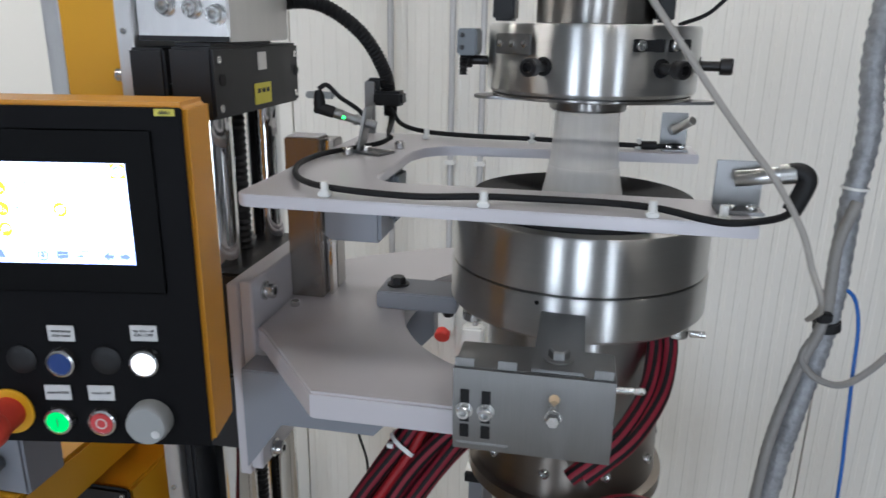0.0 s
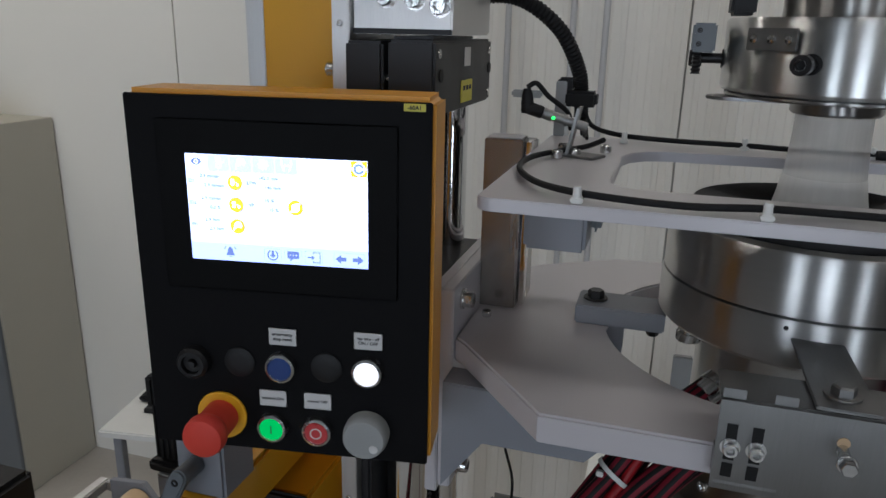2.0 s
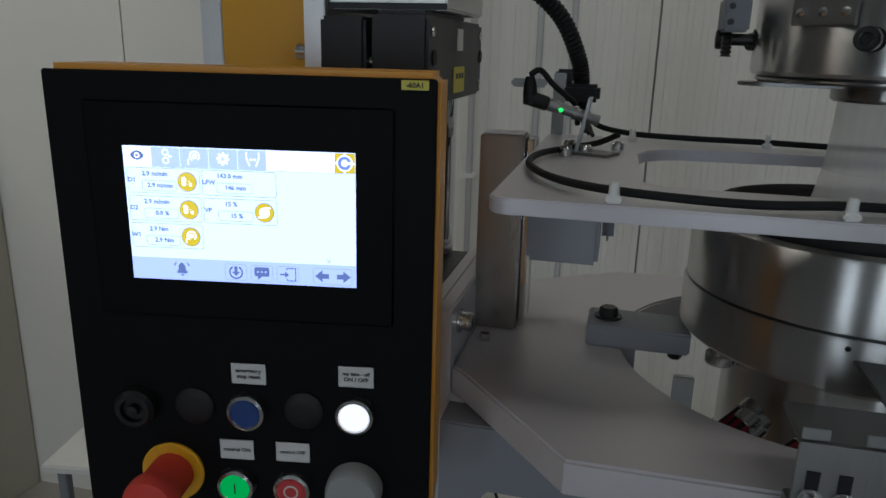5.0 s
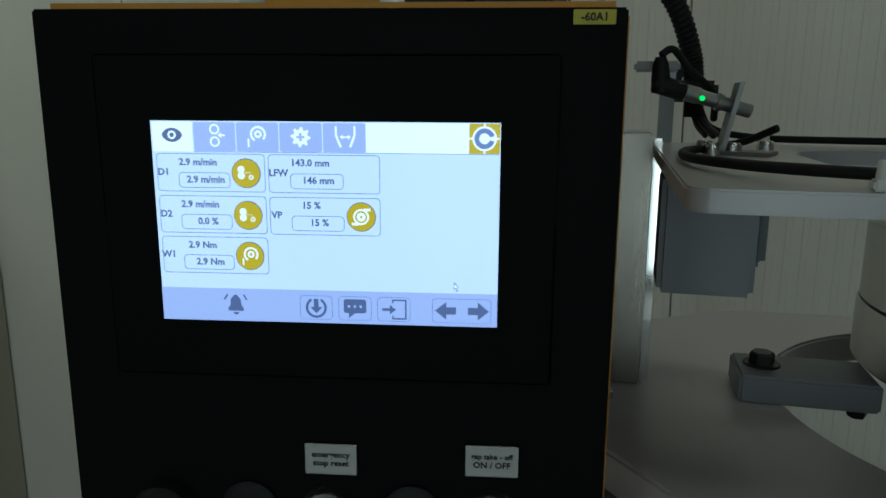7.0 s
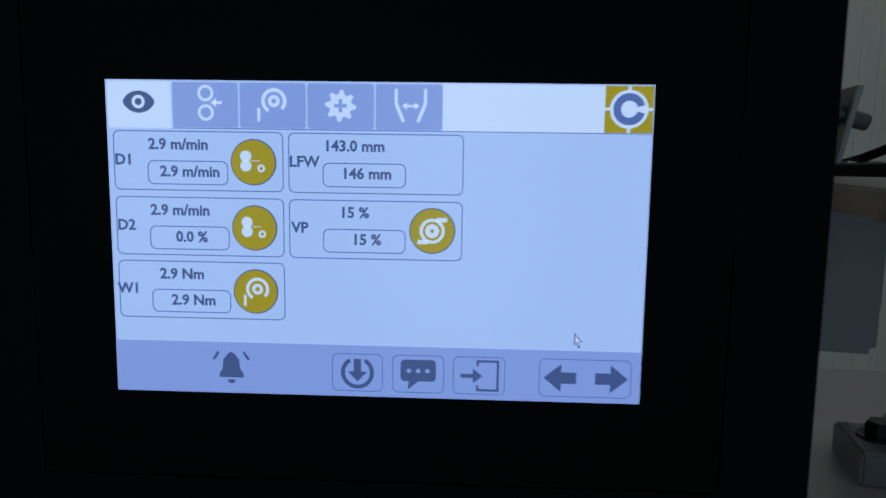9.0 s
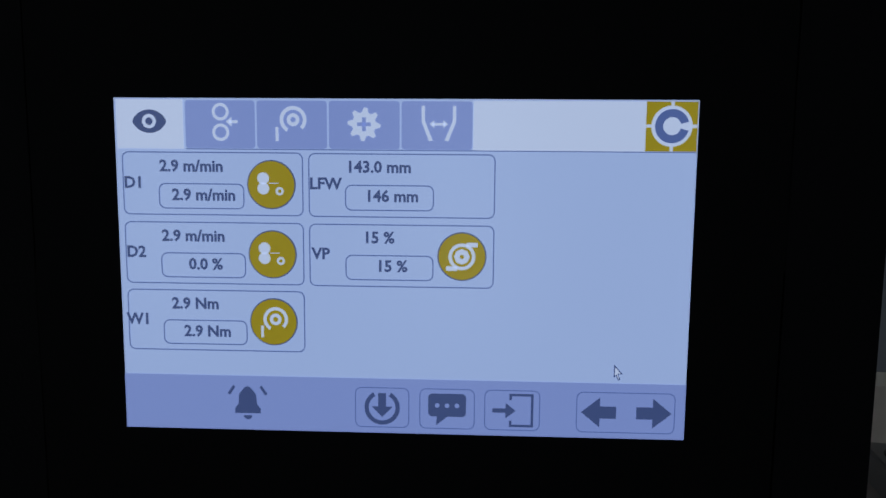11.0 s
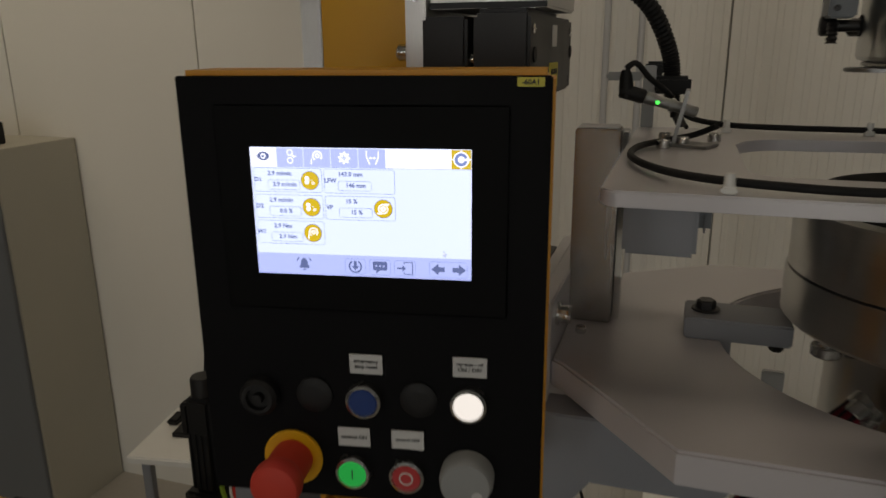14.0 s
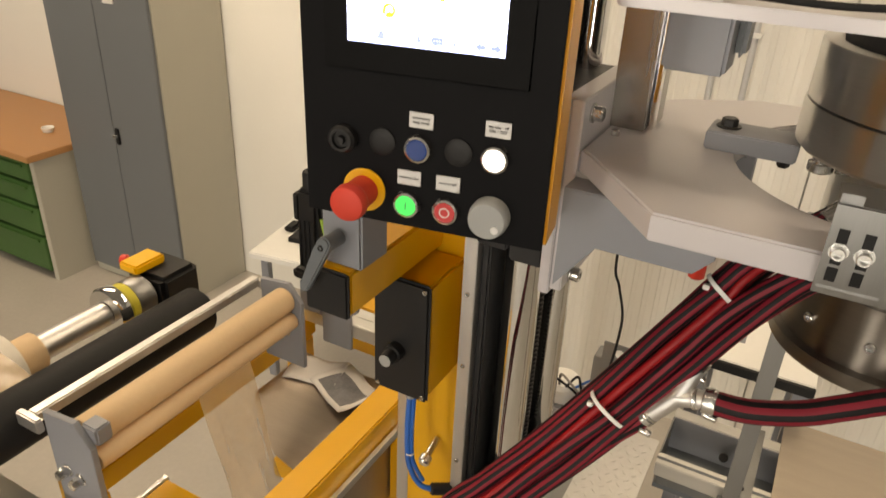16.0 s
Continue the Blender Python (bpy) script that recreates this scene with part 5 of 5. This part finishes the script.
for x, z in ((-0.592, 1.737), (-0.518, 1.913), (-0.518, 1.737)):
    part("screw", socket_bolt((x, -0.1615, z), (0, -1, 0), 0.0035, 0.0015), BOLT, cv)
dl = part("dial", lathe([(0.0135, 0), (0.0135, 0.014), (0.011, 0.016), (0.010, 0.030), (0.0085, 0.0315)], 28, (-0.560, -0.1615, 1.806), (-0.560, -1, 1.806)), BLACKPLASTIC, cv, "black dial with white scale")
part("scale", lathe([(0.0092, 0), (0.0092, 0.0006), (0.006, 0.0008)], 20, (-0.560, -0.1932, 1.806), (-0.560, -1, 1.806)), GREYKNOB, dl)
bc = mthing("blue_cable", "blue cable hanging down from the control box", "cable", (-0.545, -0.13, 1.5))
part("cord", tube([(-0.549, -0.14, 1.735), (-0.549, -0.142, 1.70), (-0.552, -0.140, 1.64), (-0.548, -0.140, 1.58), (-0.530, -0.138, 1.545), (-0.510, -0.13, 1.535)], 0.0045, 12), BLUECABLE, bc)
part("cord", tube([(-0.543, -0.138, 1.735), (-0.543, -0.139, 1.70), (-0.546, -0.137, 1.64), (-0.543, -0.136, 1.585), (-0.525, -0.134, 1.55)], 0.0035, 12), BLUECABLE, bc)
part("gland", cyl((-0.512, -0.131, 1.536), (-0.485, -0.11, 1.532), 0.010, 16, 0.002), BLACKPLASTIC, bc)
part("gland", cyl((-0.548, -0.14, 1.727), (-0.548, -0.14, 1.712), 0.008, 16, 0.001), GREYKNOB, bc)
part("tie", lathe([(0.0062, 0), (0.0070, 0), (0.0070, 0.003), (0.0062, 0.003)], 16, (-0.5475, -0.1385, 1.60), (-0.5475, -0.1385, 2), cap=False), WHITEP, bc)

# ---- winder beside the column ----
wf = mthing("winder_frame", "yellow welded winder frame with aluminium rails", "machine frame", (-1.0, 0.0, 0.0))
part("side_beam", box(-0.822, -0.755, -0.75, 0.30, 1.330, 1.400, 0.004), YELLOW, wf)
part("side_beam", box(-1.262, -1.202, -0.30, 0.45, 1.255, 1.315, 0.004), YELLOW, wf)
part("cross_beam", box(-1.2015, -0.8225, 0.235, 0.295, 0.90, 0.96, 0.004), YELLOW, wf)
part("near_plate", prism([(-1.061, -0.200), (-0.900, -0.200), (-0.880, -0.42), (-1.061, -0.42)][::-1], 1.318, 1.330, 0.002), YELLOW, wf)
part("edge_strip", box(-1.072, -1.0615, -0.42, -0.195, 1.312, 1.333, 0.001), ALU, wf)
for x, y in ((-0.82, -0.70), (-0.82, 0.235), (-1.255, 0.38), (-1.255, -0.29)):
    part("leg", box(x, x + 0.055, y, y + 0.055, 0, 1.254 if x < -1 else 1.329, 0.003), YELLOW, wf)
part("rail", box(-1.215, -0.60, 0.385, 0.425, 1.335, 1.375, 0.002), ALU_H, wf, "aluminium profile rail")
part("rail", box(-1.215, -0.83, 0.435, 0.475, 1.325, 1.365, 0.002), ALU_H, wf, "aluminium profile rail")
part("rail", box(-1.75, -1.08, -0.400, -0.36, 1.300, 1.340, 0.002), ALU_H, wf, "aluminium profile rail")
part("rail", box(-1.75, -1.08, -0.455, -0.415, 1.290, 1.330, 0.002), ALU_H, wf, "aluminium profile rail")
part("slim_rail", box(-0.752, -0.742, -0.75, 0.30, 1.325, 1.345, 0.001), ALU_H, wf, "aluminium strip")
part("tray", prism([(-1.18, 0.17), (-1.08, 0.085), (-1.00, 0.035), (-0.90, 0.01), (-0.825, 0.0), (-0.825, 0.375), (-1.18, 0.375)], 1.236, 1.240, 0.0005), TANK, wf, "brown reflecting sheet tray")
part("tray_wall", box(-0.8265, -0.8235, 0.0, 0.375, 1.02, 1.2355), TANK, wf)
part("rear_box", box(-1.19, -0.83, 0.50, 0.70, 1.20, 1.35, 0.003), YELLOW, wf)

rl = mthing("nip_roller_stand", "roller stand with two tan rubber rollers between side plates", "roller stand", (-1.15, 0.0, 1.30))
for y0, y1 in ((-0.330, -0.318), (0.236, 0.248)):
    pl = prism([(-1.190, 1.318), (-1.070, 1.318), (-1.070, 1.500), (-1.105, 1.545), (-1.190, 1.535)], -y1, -y0, 0.001, Matrix.Rotation(radians(90), 4, "X"))
    sp2 = part("side_plate", pl, GREYPAINT, rl, "grey steel side plate")
    for x, z in ((-1.155, 1.415), (-1.120, 1.410)):
        part("bolt", hex_bolt((x, y0, z), (0, -1, 0), 0.0105, 0.020, 0.013), BOLT, sp2)
part("roller", lathe([(0.010, 0), (0.031, 0.001), (0.032, 0.004), (0.032, 0.540), (0.031, 0.543), (0.010, 0.544)], 48, (-1.118, -0.309, 1.500), (-1.118, 1, 1.500)), TAN, rl, "tan rubber covered roller")
part("roller", lathe([(0.008, 0), (0.021, 0.001), (0.022, 0.004), (0.022, 0.540), (0.021, 0.543), (0.008, 0.544)], 40, (-1.100, -0.309, 1.449), (-1.100, 1, 1.449)), TAN, rl, "tan rubber covered roller")
for y in (-0.3175, 0.2352):
    part("axle", cyl((-1.118, y, 1.500), (-1.118, y + (0.009 if y < 0 else -0.001), 1.500), 0.012, 20), BOLT, rl)
part("bearing_block", box(-1.105, -1.065, -0.3175, -0.285, 1.500, 1.538, 0.004), GREYPAINT, rl)
part("guard_bar", box(-1.238, -1.214, -0.330, 0.262, 1.494, 1.518, 0.003), ALU, rl, "aluminium guard bar")
part("guard_end", box(-1.2135, -1.150, 0.2485, 0.262, 1.494, 1.518, 0.002), ALU, rl)
part("guard_end", box(-1.250, -1.1905, -0.345, -0.3305, 1.490, 1.520, 0.003), ALU, rl)

br = mthing("black_roller", "long black rubber deflection roller", "roller", (-1.31, -0.1, 1.40))
part("sleeve", lathe([(0.012, 0), (0.056, 0.001), (0.058, 0.005), (0.058, 0.555), (0.056, 0.559), (0.012, 0.560)], 48, (-1.300, -0.420, 1.462), (-1.300, 1, 1.462)), RUBBER, br)
part("bearing", box(-1.335, -1.275, -0.435, -0.421, 1.345, 1.500, 0.004), GREYPAINT, br)
part("bearing", box(-1.335, -1.275, 0.141, 0.155, 1.345, 1.500, 0.004), GREYPAINT, br)

ws = mthing("winding_shaft", "aluminium winding shaft with chromed chuck and black motor", "winding shaft", (-1.45, 0.0, 1.40))
part("shaft", lathe([(0.030, 0), (0.030, 0.40), (0.026, 0.402)], 12, (-1.455, -0.40, 1.470), (-1.455, 1, 1.470)), ALU, ws, "fluted aluminium shaft")
part("chuck", lathe([(0.030, 0), (0.056, 0.002), (0.060, 0.010), (0.060, 0.030), (0.050, 0.040)], 40, (-1.455, 0.002, 1.470), (-1.455, 1, 1.470)), CHROME, ws, "chromed chuck ring")
part("chuck_band", lathe([(0.050, 0), (0.051, 0.001), (0.051, 0.018), (0.050, 0.02)], 36, (-1.455, 0.042, 1.470), (-1.455, 1, 1.470)), TAGY, ws, "yellow warning band")
part("chuck_drum", lathe([(0.050, 0), (0.052, 0.006), (0.052, 0.045), (0.040, 0.055)], 36, (-1.455, 0.063, 1.470), (-1.455, 1, 1.470)), SHEET, ws)
mo = part("motor", box(-1.520, -1.390, 0.120, 0.235, 1.400, 1.520, 0.012), BLACKPLASTIC, ws, "black drive motor")
part("terminal_cover", box(-1.515, -1.455, 0.10, 0.19, 1.5205, 1.545, 0.005), ESTOPY, mo, "yellow cover")
part("push_button", cyl((-1.515, 0.13, 1.535), (-1.532, 0.12, 1.535), 0.014, 18, 0.003), REDP, mo, "red button")
part("stand", box(-1.48, -1.43, 0.145, 0.185, 1.3355, 1.3995), GREYPAINT, ws)
part("support_arm", box(-1.48, -1.205, 0.145, 0.185, 1.3155, 1.335, 0.001), GREYPAINT, ws)
part("core", lathe([(0.040, 0), (0.042, 0.001), (0.042, 0.13), (0.036, 0.131)], 32, (-1.455, -0.30, 1.470), (-1.455, 1, 1.470)), TAN, ws, "cardboard core")
fr = mthing("film_roll", "roll of clear plastic film on the winding shaft", "film roll", (-1.455, -0.4, 1.40))
part("roll", lathe([(0.0425, 0), (0.072, 0.001), (0.073, 0.004), (0.073, 0.205), (0.072, 0.209), (0.0425, 0.21)], 48, (-1.455, -0.44, 1.470), (-1.455, 1, 1.470)), clear("wound_film", (0.80, 0.76, 0.68), 0.3, 0.85, 0.1), fr)

fw = mthing("film_web", "clear flattened film web running down from the rollers", "film", (-1.06, 0.0, 1.0))
bm = bmesh.new()
rows = []
for i in range(26):
    z = 1.445 - i * 0.018
    row = []
    for k in range(15):
        u = k / 14
        y = -0.085 + 0.150 * u - 0.0018 * i
        x = -1.076 + 0.0062 * i + 0.010 * math.sin(u * 9 + i * 0.22) * min(1, i / 8) + 0.005 * math.sin(u * 23 - i * 0.4) * min(1, i / 10)
        row.append(bm.verts.new((x, y, z)))
    rows.append(row)
for a, b in zip(rows, rows[1:]):
    for k in range(14):
        bm.faces.new((a[k], a[k + 1], b[k + 1], b[k]))
part("web", bm, FILM, fw)
fw2 = mthing("film_web", "clear film web running from the black roller to the roll", "film", (-1.38, -0.3, 1.45))
bm = bmesh.new()
rows = []
for i in range(9):
    t = i / 8
    rows.append([bm.verts.new((-1.300 - 0.145 * t, -0.42 + 0.16 * k / 10, 1.503 + 0.041 * t + 0.002 * math.sin(k * 1.7 + i))) for k in range(11)])
for a, b in zip(rows, rows[1:]):
    for k in range(10):
        bm.faces.new((a[k], a[k + 1], b[k + 1], b[k]))
part("web", bm, FILM, fw2)


def paper(name, label, cx, cy, w, h, turn, z, m, picture):
    t = mthing(name, label, "paper", (cx, cy, z), "papers on the tray")
    bm = bmesh.new()
    n = 8
    vs = [[bm.verts.new((0, 0, 0)) for _ in range(n + 1)] for _ in range(n + 1)]
    c, s = math.cos(radians(turn)), math.sin(radians(turn))
    for i in range(n + 1):
        for k in range(n + 1):
            x, y = (i / n - 0.5) * w, (k / n - 0.5) * h
            vs[i][k].co = (cx + c * x - s * y, cy + s * x + c * y, z + 0.006 * abs(math.sin(i * 0.7 + k * 0.4)) + (0.012 * ((i - 5) / 3) ** 2 if i > 5 else 0))
    for i in range(n):
        for k in range(n):
            f = bm.faces.new((vs[i][k], vs[i + 1][k], vs[i + 1][k + 1], vs[i][k + 1]))
            if picture and 1 <= i < n - 1 and 1 <= k < n - 2:
                f.material_index = 1
    ob = part("sheet", bm, [PAPER, m], t)
    mod = ob.modifiers.new("thickness", "SOLIDIFY")
    mod.thickness = 0.0008


paper("newspaper", "crumpled white sheet of newspaper", -1.100, 0.318, 0.15, 0.10, 12, 1.2425, PAPERD, False)
paper("newspaper", "crumpled newspaper sheet with a grey printed picture", -0.985, 0.285, 0.17, 0.12, -28, 1.2555, PAPERD, True)

wm = mthing("servo_motor", "upright black servo motor with a steel flange", "motor", (-1.16, 0.40, 1.376))
part("body", box(-1.185, -1.125, 0.375, 0.435, 1.50, 1.72, 0.008), BLACKPLASTIC, wm)
part("flange", box(-1.205, -1.100, 0.365, 0.445, 1.470, 1.4995, 0.008), BLACKPLASTIC, wm)
part("cap", lathe([(0.025, 0), (0.025, 0.036), (0.022, 0.041)], 28, (-1.155, 0.405, 1.7205), (-1.155, 0.405, 3)), BLACKPLASTIC, wm)
part("connector", box(-1.208, -1.1855, 0.385, 0.425, 1.625, 1.70, 0.006), BLACKPLASTIC, wm)
part("connector", box(-1.1245, -1.100, 0.385, 0.425, 1.645, 1.71, 0.006), BLACKPLASTIC, wm)
for k in range(4):
    part("fin", box(-1.180 + 0.014 * k, -1.174 + 0.014 * k, 0.371, 0.3745, 1.51, 1.64, 0.001), BLACKPLASTIC, wm)
part("gearbox", box(-1.19, -1.11, 0.368, 0.44, 1.3765, 1.4695, 0.010, 3), GREYPAINT, wm)
br2 = part("bracket", prism(arc(-1.03, 1.440, 0.028, -90, 90, 10) + [(-1.109, 1.468), (-1.109, 1.412)], -0.380, -0.372, 0.001, Matrix.Rotation(radians(90), 4, "X")), GREYPAINT, wm, "rounded grey bracket plate")
part("bracket_screw", socket_bolt((-1.03, 0.372, 1.440), (0, -1, 0), 0.006, 0.003), BLACKBOLT, br2)
part("foot_plate", box(-1.12, -1.03, 0.376, 0.3845, 1.30, 1.4110, 0.001), GREYPAINT, wm)
part("wire", tube([(-1.105, 0.37, 1.66), (-1.085, 0.36, 1.60), (-1.095, 0.355, 1.54), (-1.08, 0.36, 1.475)], 0.005, 10), LIME, wm, "yellow green earth wire")
part("wire", tube([(-1.100, 0.38, 1.67), (-1.065, 0.365, 1.59), (-1.070, 0.36, 1.53), (-1.06, 0.365, 1.475)], 0.0035, 10), REDP, wm, "red wire")
part("wire", tube([(-1.102, 0.375, 1.665), (-1.075, 0.37, 1.595), (-1.080, 0.362, 1.53), (-1.07, 0.366, 1.475)], 0.003, 10), WHITEP, wm, "white wire")

# ---- lower machine base under the cooling ring ----
lb = mthing("machine_base", "aluminium machine base with chequer plate and sheet troughs", "machine base", (-0.05, 0.5, 0.0))
part("chequer_plate", box(-0.415, -0.268, 0.24, 0.645, 1.142, 1.150, 0.001), ALU, lb, "embossed chequer plate")
bm = bmesh.new()
for i in range(8):
    for k in range(16):
        cx, cy = -0.405 + 0.0225 * i + (0.011 if k % 2 else 0), 0.252 + 0.0235 * k
        if cx > -0.275:
            continue
        m = Matrix.Translation((cx, cy, 1.1505)) @ Matrix.Rotation(radians(45 if (i + k) % 2 else -45), 4, "Z") @ Matrix.Diagonal((0.0095, 0.0032, 0.0016, 1))
        bmesh.ops.create_uvsphere(bm, u_segments=8, v_segments=4, radius=1, matrix=m)
tagged(part("tread_bars", bm, ALU, lb, "raised tread bars"), kind="stuff")
part("frame_rail", box(-0.265, 0.62, 0.630, 0.675, 1.050, 1.092, 0.002), ALU_H, lb)
part("frame_rail", box(-0.265, 0.62, 0.840, 0.880, 1.050, 1.092, 0.002), ALU_H, lb)
# Dark strip laid on the rail replaces the shade in its groove.
part("rail_groove", box(-0.265, 0.62, 0.648, 0.657, 1.0921, 1.0932), GREYLEVER, lb)
part("cross_strap", box(-0.085, -0.032, 0.610, 0.900, 1.0935, 1.099, 0.001), SHEET, lb)
for y in (0.64, 0.87):
    part("strap_screw", socket_bolt((-0.058, y, 1.099), (0, 0, 1), 0.007, 0.005), BLACKBOLT, lb)
part("trough", box(-0.265, 0.62, 0.676, 0.839, 0.97, 0.985), GREYLEVER, lb)
part("trough_wall", box(-0.265, 0.62, 0.8355, 0.8395, 0.986, 1.09), GREYPAINT, lb)
part("trough_end", box(-0.2655, -0.2615, 0.676, 0.835, 0.986, 1.09), SHEET, lb)
part("valve", cyl((-0.115, 0.82, 1.03), (-0.115, 0.79, 1.05), 0.012, 16, 0.002), BLACKPLASTIC, lb)
part("side_sheet", box(-0.47, -0.4155, 0.26, 0.765, 0.70, 1.10, 0.002), SHEET, lb)
part("tank", prism([(0.01, 0.40), (0.62, 0.40), (0.62, 0.98), (0.01, 0.98)], 1.0945, 1.1000, 0.001), TANK, lb)
part("tank_wall", box(0.012, 0.618, 0.40, 0.404, 0.55, 1.0940), TANK, lb)
for x, y, z in ((-0.40, 0.30, 1.1415), (0.55, 0.632, 1.0495), (-0.40, 0.58, 1.1415), (0.14, 0.842, 1.0495)):
    part("leg", box(x, x + 0.038, y, y + 0.036, 0, z), ALU, lb)
part("eye_plate", box(-0.477, -0.384, 0.772, 0.777, 1.24, 1.305, 0.001), SHEET, lb, "steel lifting eye plate")
part("eye_hole", lathe([(0.013, 0), (0.013, 0.0005)], 24, (-0.430, 0.7718, 1.278), (-0.430, -1, 1.278)), WALLM, lb)
part("upright", box(-0.50, -0.36, 0.7775, 0.84, 0.0, 1.245, 0.002), SHEET, lb)
part("stand_bar", box(-0.098, -0.066, 0.385, 0.397, 1.0, 1.93, 0.002), SHEET, lb, "upright steel bar")
part("bar_foot", box(-0.105, -0.060, 0.37, 0.6295, 1.055, 1.067, 0.001), SHEET, lb)
part("bar_screw", socket_bolt((-0.082, 0.385, 1.50), (0, -1, 0), 0.009, 0.006), BLACKBOLT, lb)
tt = mthing("side_table", "white side table with a black front edge", "table", (-0.1, 1.2, 0))
part("top", box(-0.27, 0.06, 1.020, 1.36, 1.180, 1.203, 0.003), WHITEP, tt)
part("edge", box(-0.27, 0.06, 1.004, 1.0195, 1.172, 1.201, 0.002), BLACKPLASTIC, tt, "black edge trim")
for x in (-0.26, 0.01):
    for y in (1.03, 1.31):
        part("leg", box(x, x + 0.04, y, y + 0.04, 0, 1.1795), GREYPAINT, tt)
part("inlay", box(-0.185, -0.145, 1.14, 1.19, 1.2032, 1.2045), GREYPAINT, tt)
bt = mthing("floor_device", "small white and black device with loose wires beside the base", "device", (-0.62, 0.95, 0))
part("pedestal", box(-0.70, -0.54, 0.86, 1.02, 0, 0.95, 0.004), GREYPAINT, bt)
part("body", lathe([(0.055, 0), (0.060, 0.01), (0.060, 0.05), (0.05, 0.065), (0.02, 0.07)], 32, (-0.62, 0.94, 0.951), (-0.62, 0.94, 3)), WHITEP, bt)
part("foot", box(-0.56, -0.50, 0.87, 0.93, 0.951, 0.99, 0.006), BLACKPLASTIC, bt)
for k in range(4):
    part("wire", tube([(-0.64 + 0.02 * k, 0.90, 1.01), (-0.66 + 0.05 * k, 0.88, 1.06 + 0.01 * k), (-0.58 + 0.02 * k, 0.87, 1.04), (-0.54 + 0.01 * k, 0.90, 0.985)], 0.004, 8), [RUBBER, GREYCABLE, RUBBER, BLUECABLE][k], bt)
wr = mthing("grey_rod", "thin grey cable hanging behind the lift unit", "cable", (-0.28, 0.35, 1.2))
part("cord", tube([(-0.37, 0.30, 2.02), (-0.378, 0.30, 1.80), (-0.365, 0.30, 1.745), (-0.350, 0.30, 1.690), (-0.349, 0.30, 1.640), (-0.36, 0.32, 1.55), (-0.42, 0.55, 1.30), (-0.45, 0.79, 1.246)], 0.0026, 8), RUBBER, wr)

# ---- cables to the right of the die ----
cd = thing("suspended_cord", "pale braided cord running slanting past the die", "cord", (0.4, 0.75, 2.15), pose(0.012, 0, 0))
part("cord", tube([(0.113, 0.500, 2.512), (0.132, 0.500, 2.486), (0.155, 0.500, 2.457), (0.186, 0.500, 2.418), (0.209, 0.500, 2.391), (0.230, 0.500, 2.367), (0.253, 0.500, 2.332), (0.264, 0.500, 2.305), (0.276, 0.500, 2.275), (0.330, 0.62, 2.215), (0.408, 0.742, 2.175)], 0.0024, 12), ROPE, cd)
part("end_clip", box(0.398, 0.414, 0.728, 0.744, 2.166, 2.178, 0.002), BLACKPLASTIC, cd)
wrp = thing("cable_bundle", "grey cable bundle wrapped in braided sleeve hanging down", "cable bundle", (0.42, 0.76, 1.0), pose(0.012, 0, 0))
part("sleeve", tube([(0.46, 0.78, 2.80), (0.440, 0.78, 2.55), (0.428, 0.77, 2.45), (0.432, 0.76, 2.37), (0.424, 0.755, 2.29), (0.422, 0.75, 2.20), (0.416, 0.75, 2.13), (0.402, 0.75, 2.05), (0.390, 0.75, 1.96), (0.38, 0.75, 1.80), (0.37, 0.75, 1.3)], 0.0115, 14, 12, None, 0.07), FOILWRAP, wrp, "grey braided sleeve")
part("side_cable", tube([(0.424, 0.742, 2.30), (0.410, 0.74, 2.25), (0.412, 0.742, 2.17), (0.396, 0.745, 2.11), (0.380, 0.748, 2.03), (0.372, 0.748, 1.95), (0.36, 0.75, 1.70), (0.355, 0.75, 1.3)], 0.0062, 12, 12, None, 0.05), GREYCABLE, wrp)
part("band", lathe([(0.0135, 0), (0.0145, 0.001), (0.0145, 0.011), (0.0135, 0.012)], 24, (0.4205, 0.75, 2.150), (0.4185, 0.75, 2.164)), RUBBER, wrp, "black rubber band")
for a in ((0.4265, 0.757, 2.31), (0.437, 0.768, 2.40)):
    part("tie", lathe([(0.0128, 0), (0.0136, 0), (0.0136, 0.003), (0.0128, 0.003)], 24, a, (a[0] + 0.003, a[1], a[2] + 0.05), cap=False), WHITEP, wrp)
part("loop", tube([(0.402, 0.745, 2.14), (0.394, 0.742, 2.118), (0.410, 0.735, 2.098), (0.440, 0.735, 2.090), (0.470, 0.74, 2.105), (0.510, 0.75, 2.135), (0.58, 0.76, 2.17)], 0.0040, 10), GREYCABLE, wrp)
bl = thing("blue_wire", "thin blue wire curving beside the cable bundle", "wire", (0.46, 0.75, 1.7), pose(0.012, 0, 0))
part("wire", tube([(0.424, 0.745, 2.205), (0.442, 0.745, 2.190), (0.452, 0.745, 2.155), (0.456, 0.745, 2.10), (0.462, 0.745, 2.02), (0.470, 0.75, 1.94), (0.478, 0.75, 1.7)], 0.0022, 8), BLUECABLE, bl)
tw = mthing("thermocouple_wire", "thin dark wire leaving the top of the die", "wire", (0.12, 0.02, 2.47))
part("wire", tube([(0.098, 0.02, 2.4745), (0.13, 0.01, 2.490), (0.16, 0.0, 2.53), (0.18, -0.01, 2.58)], 0.0022, 8), RUBBER, tw)
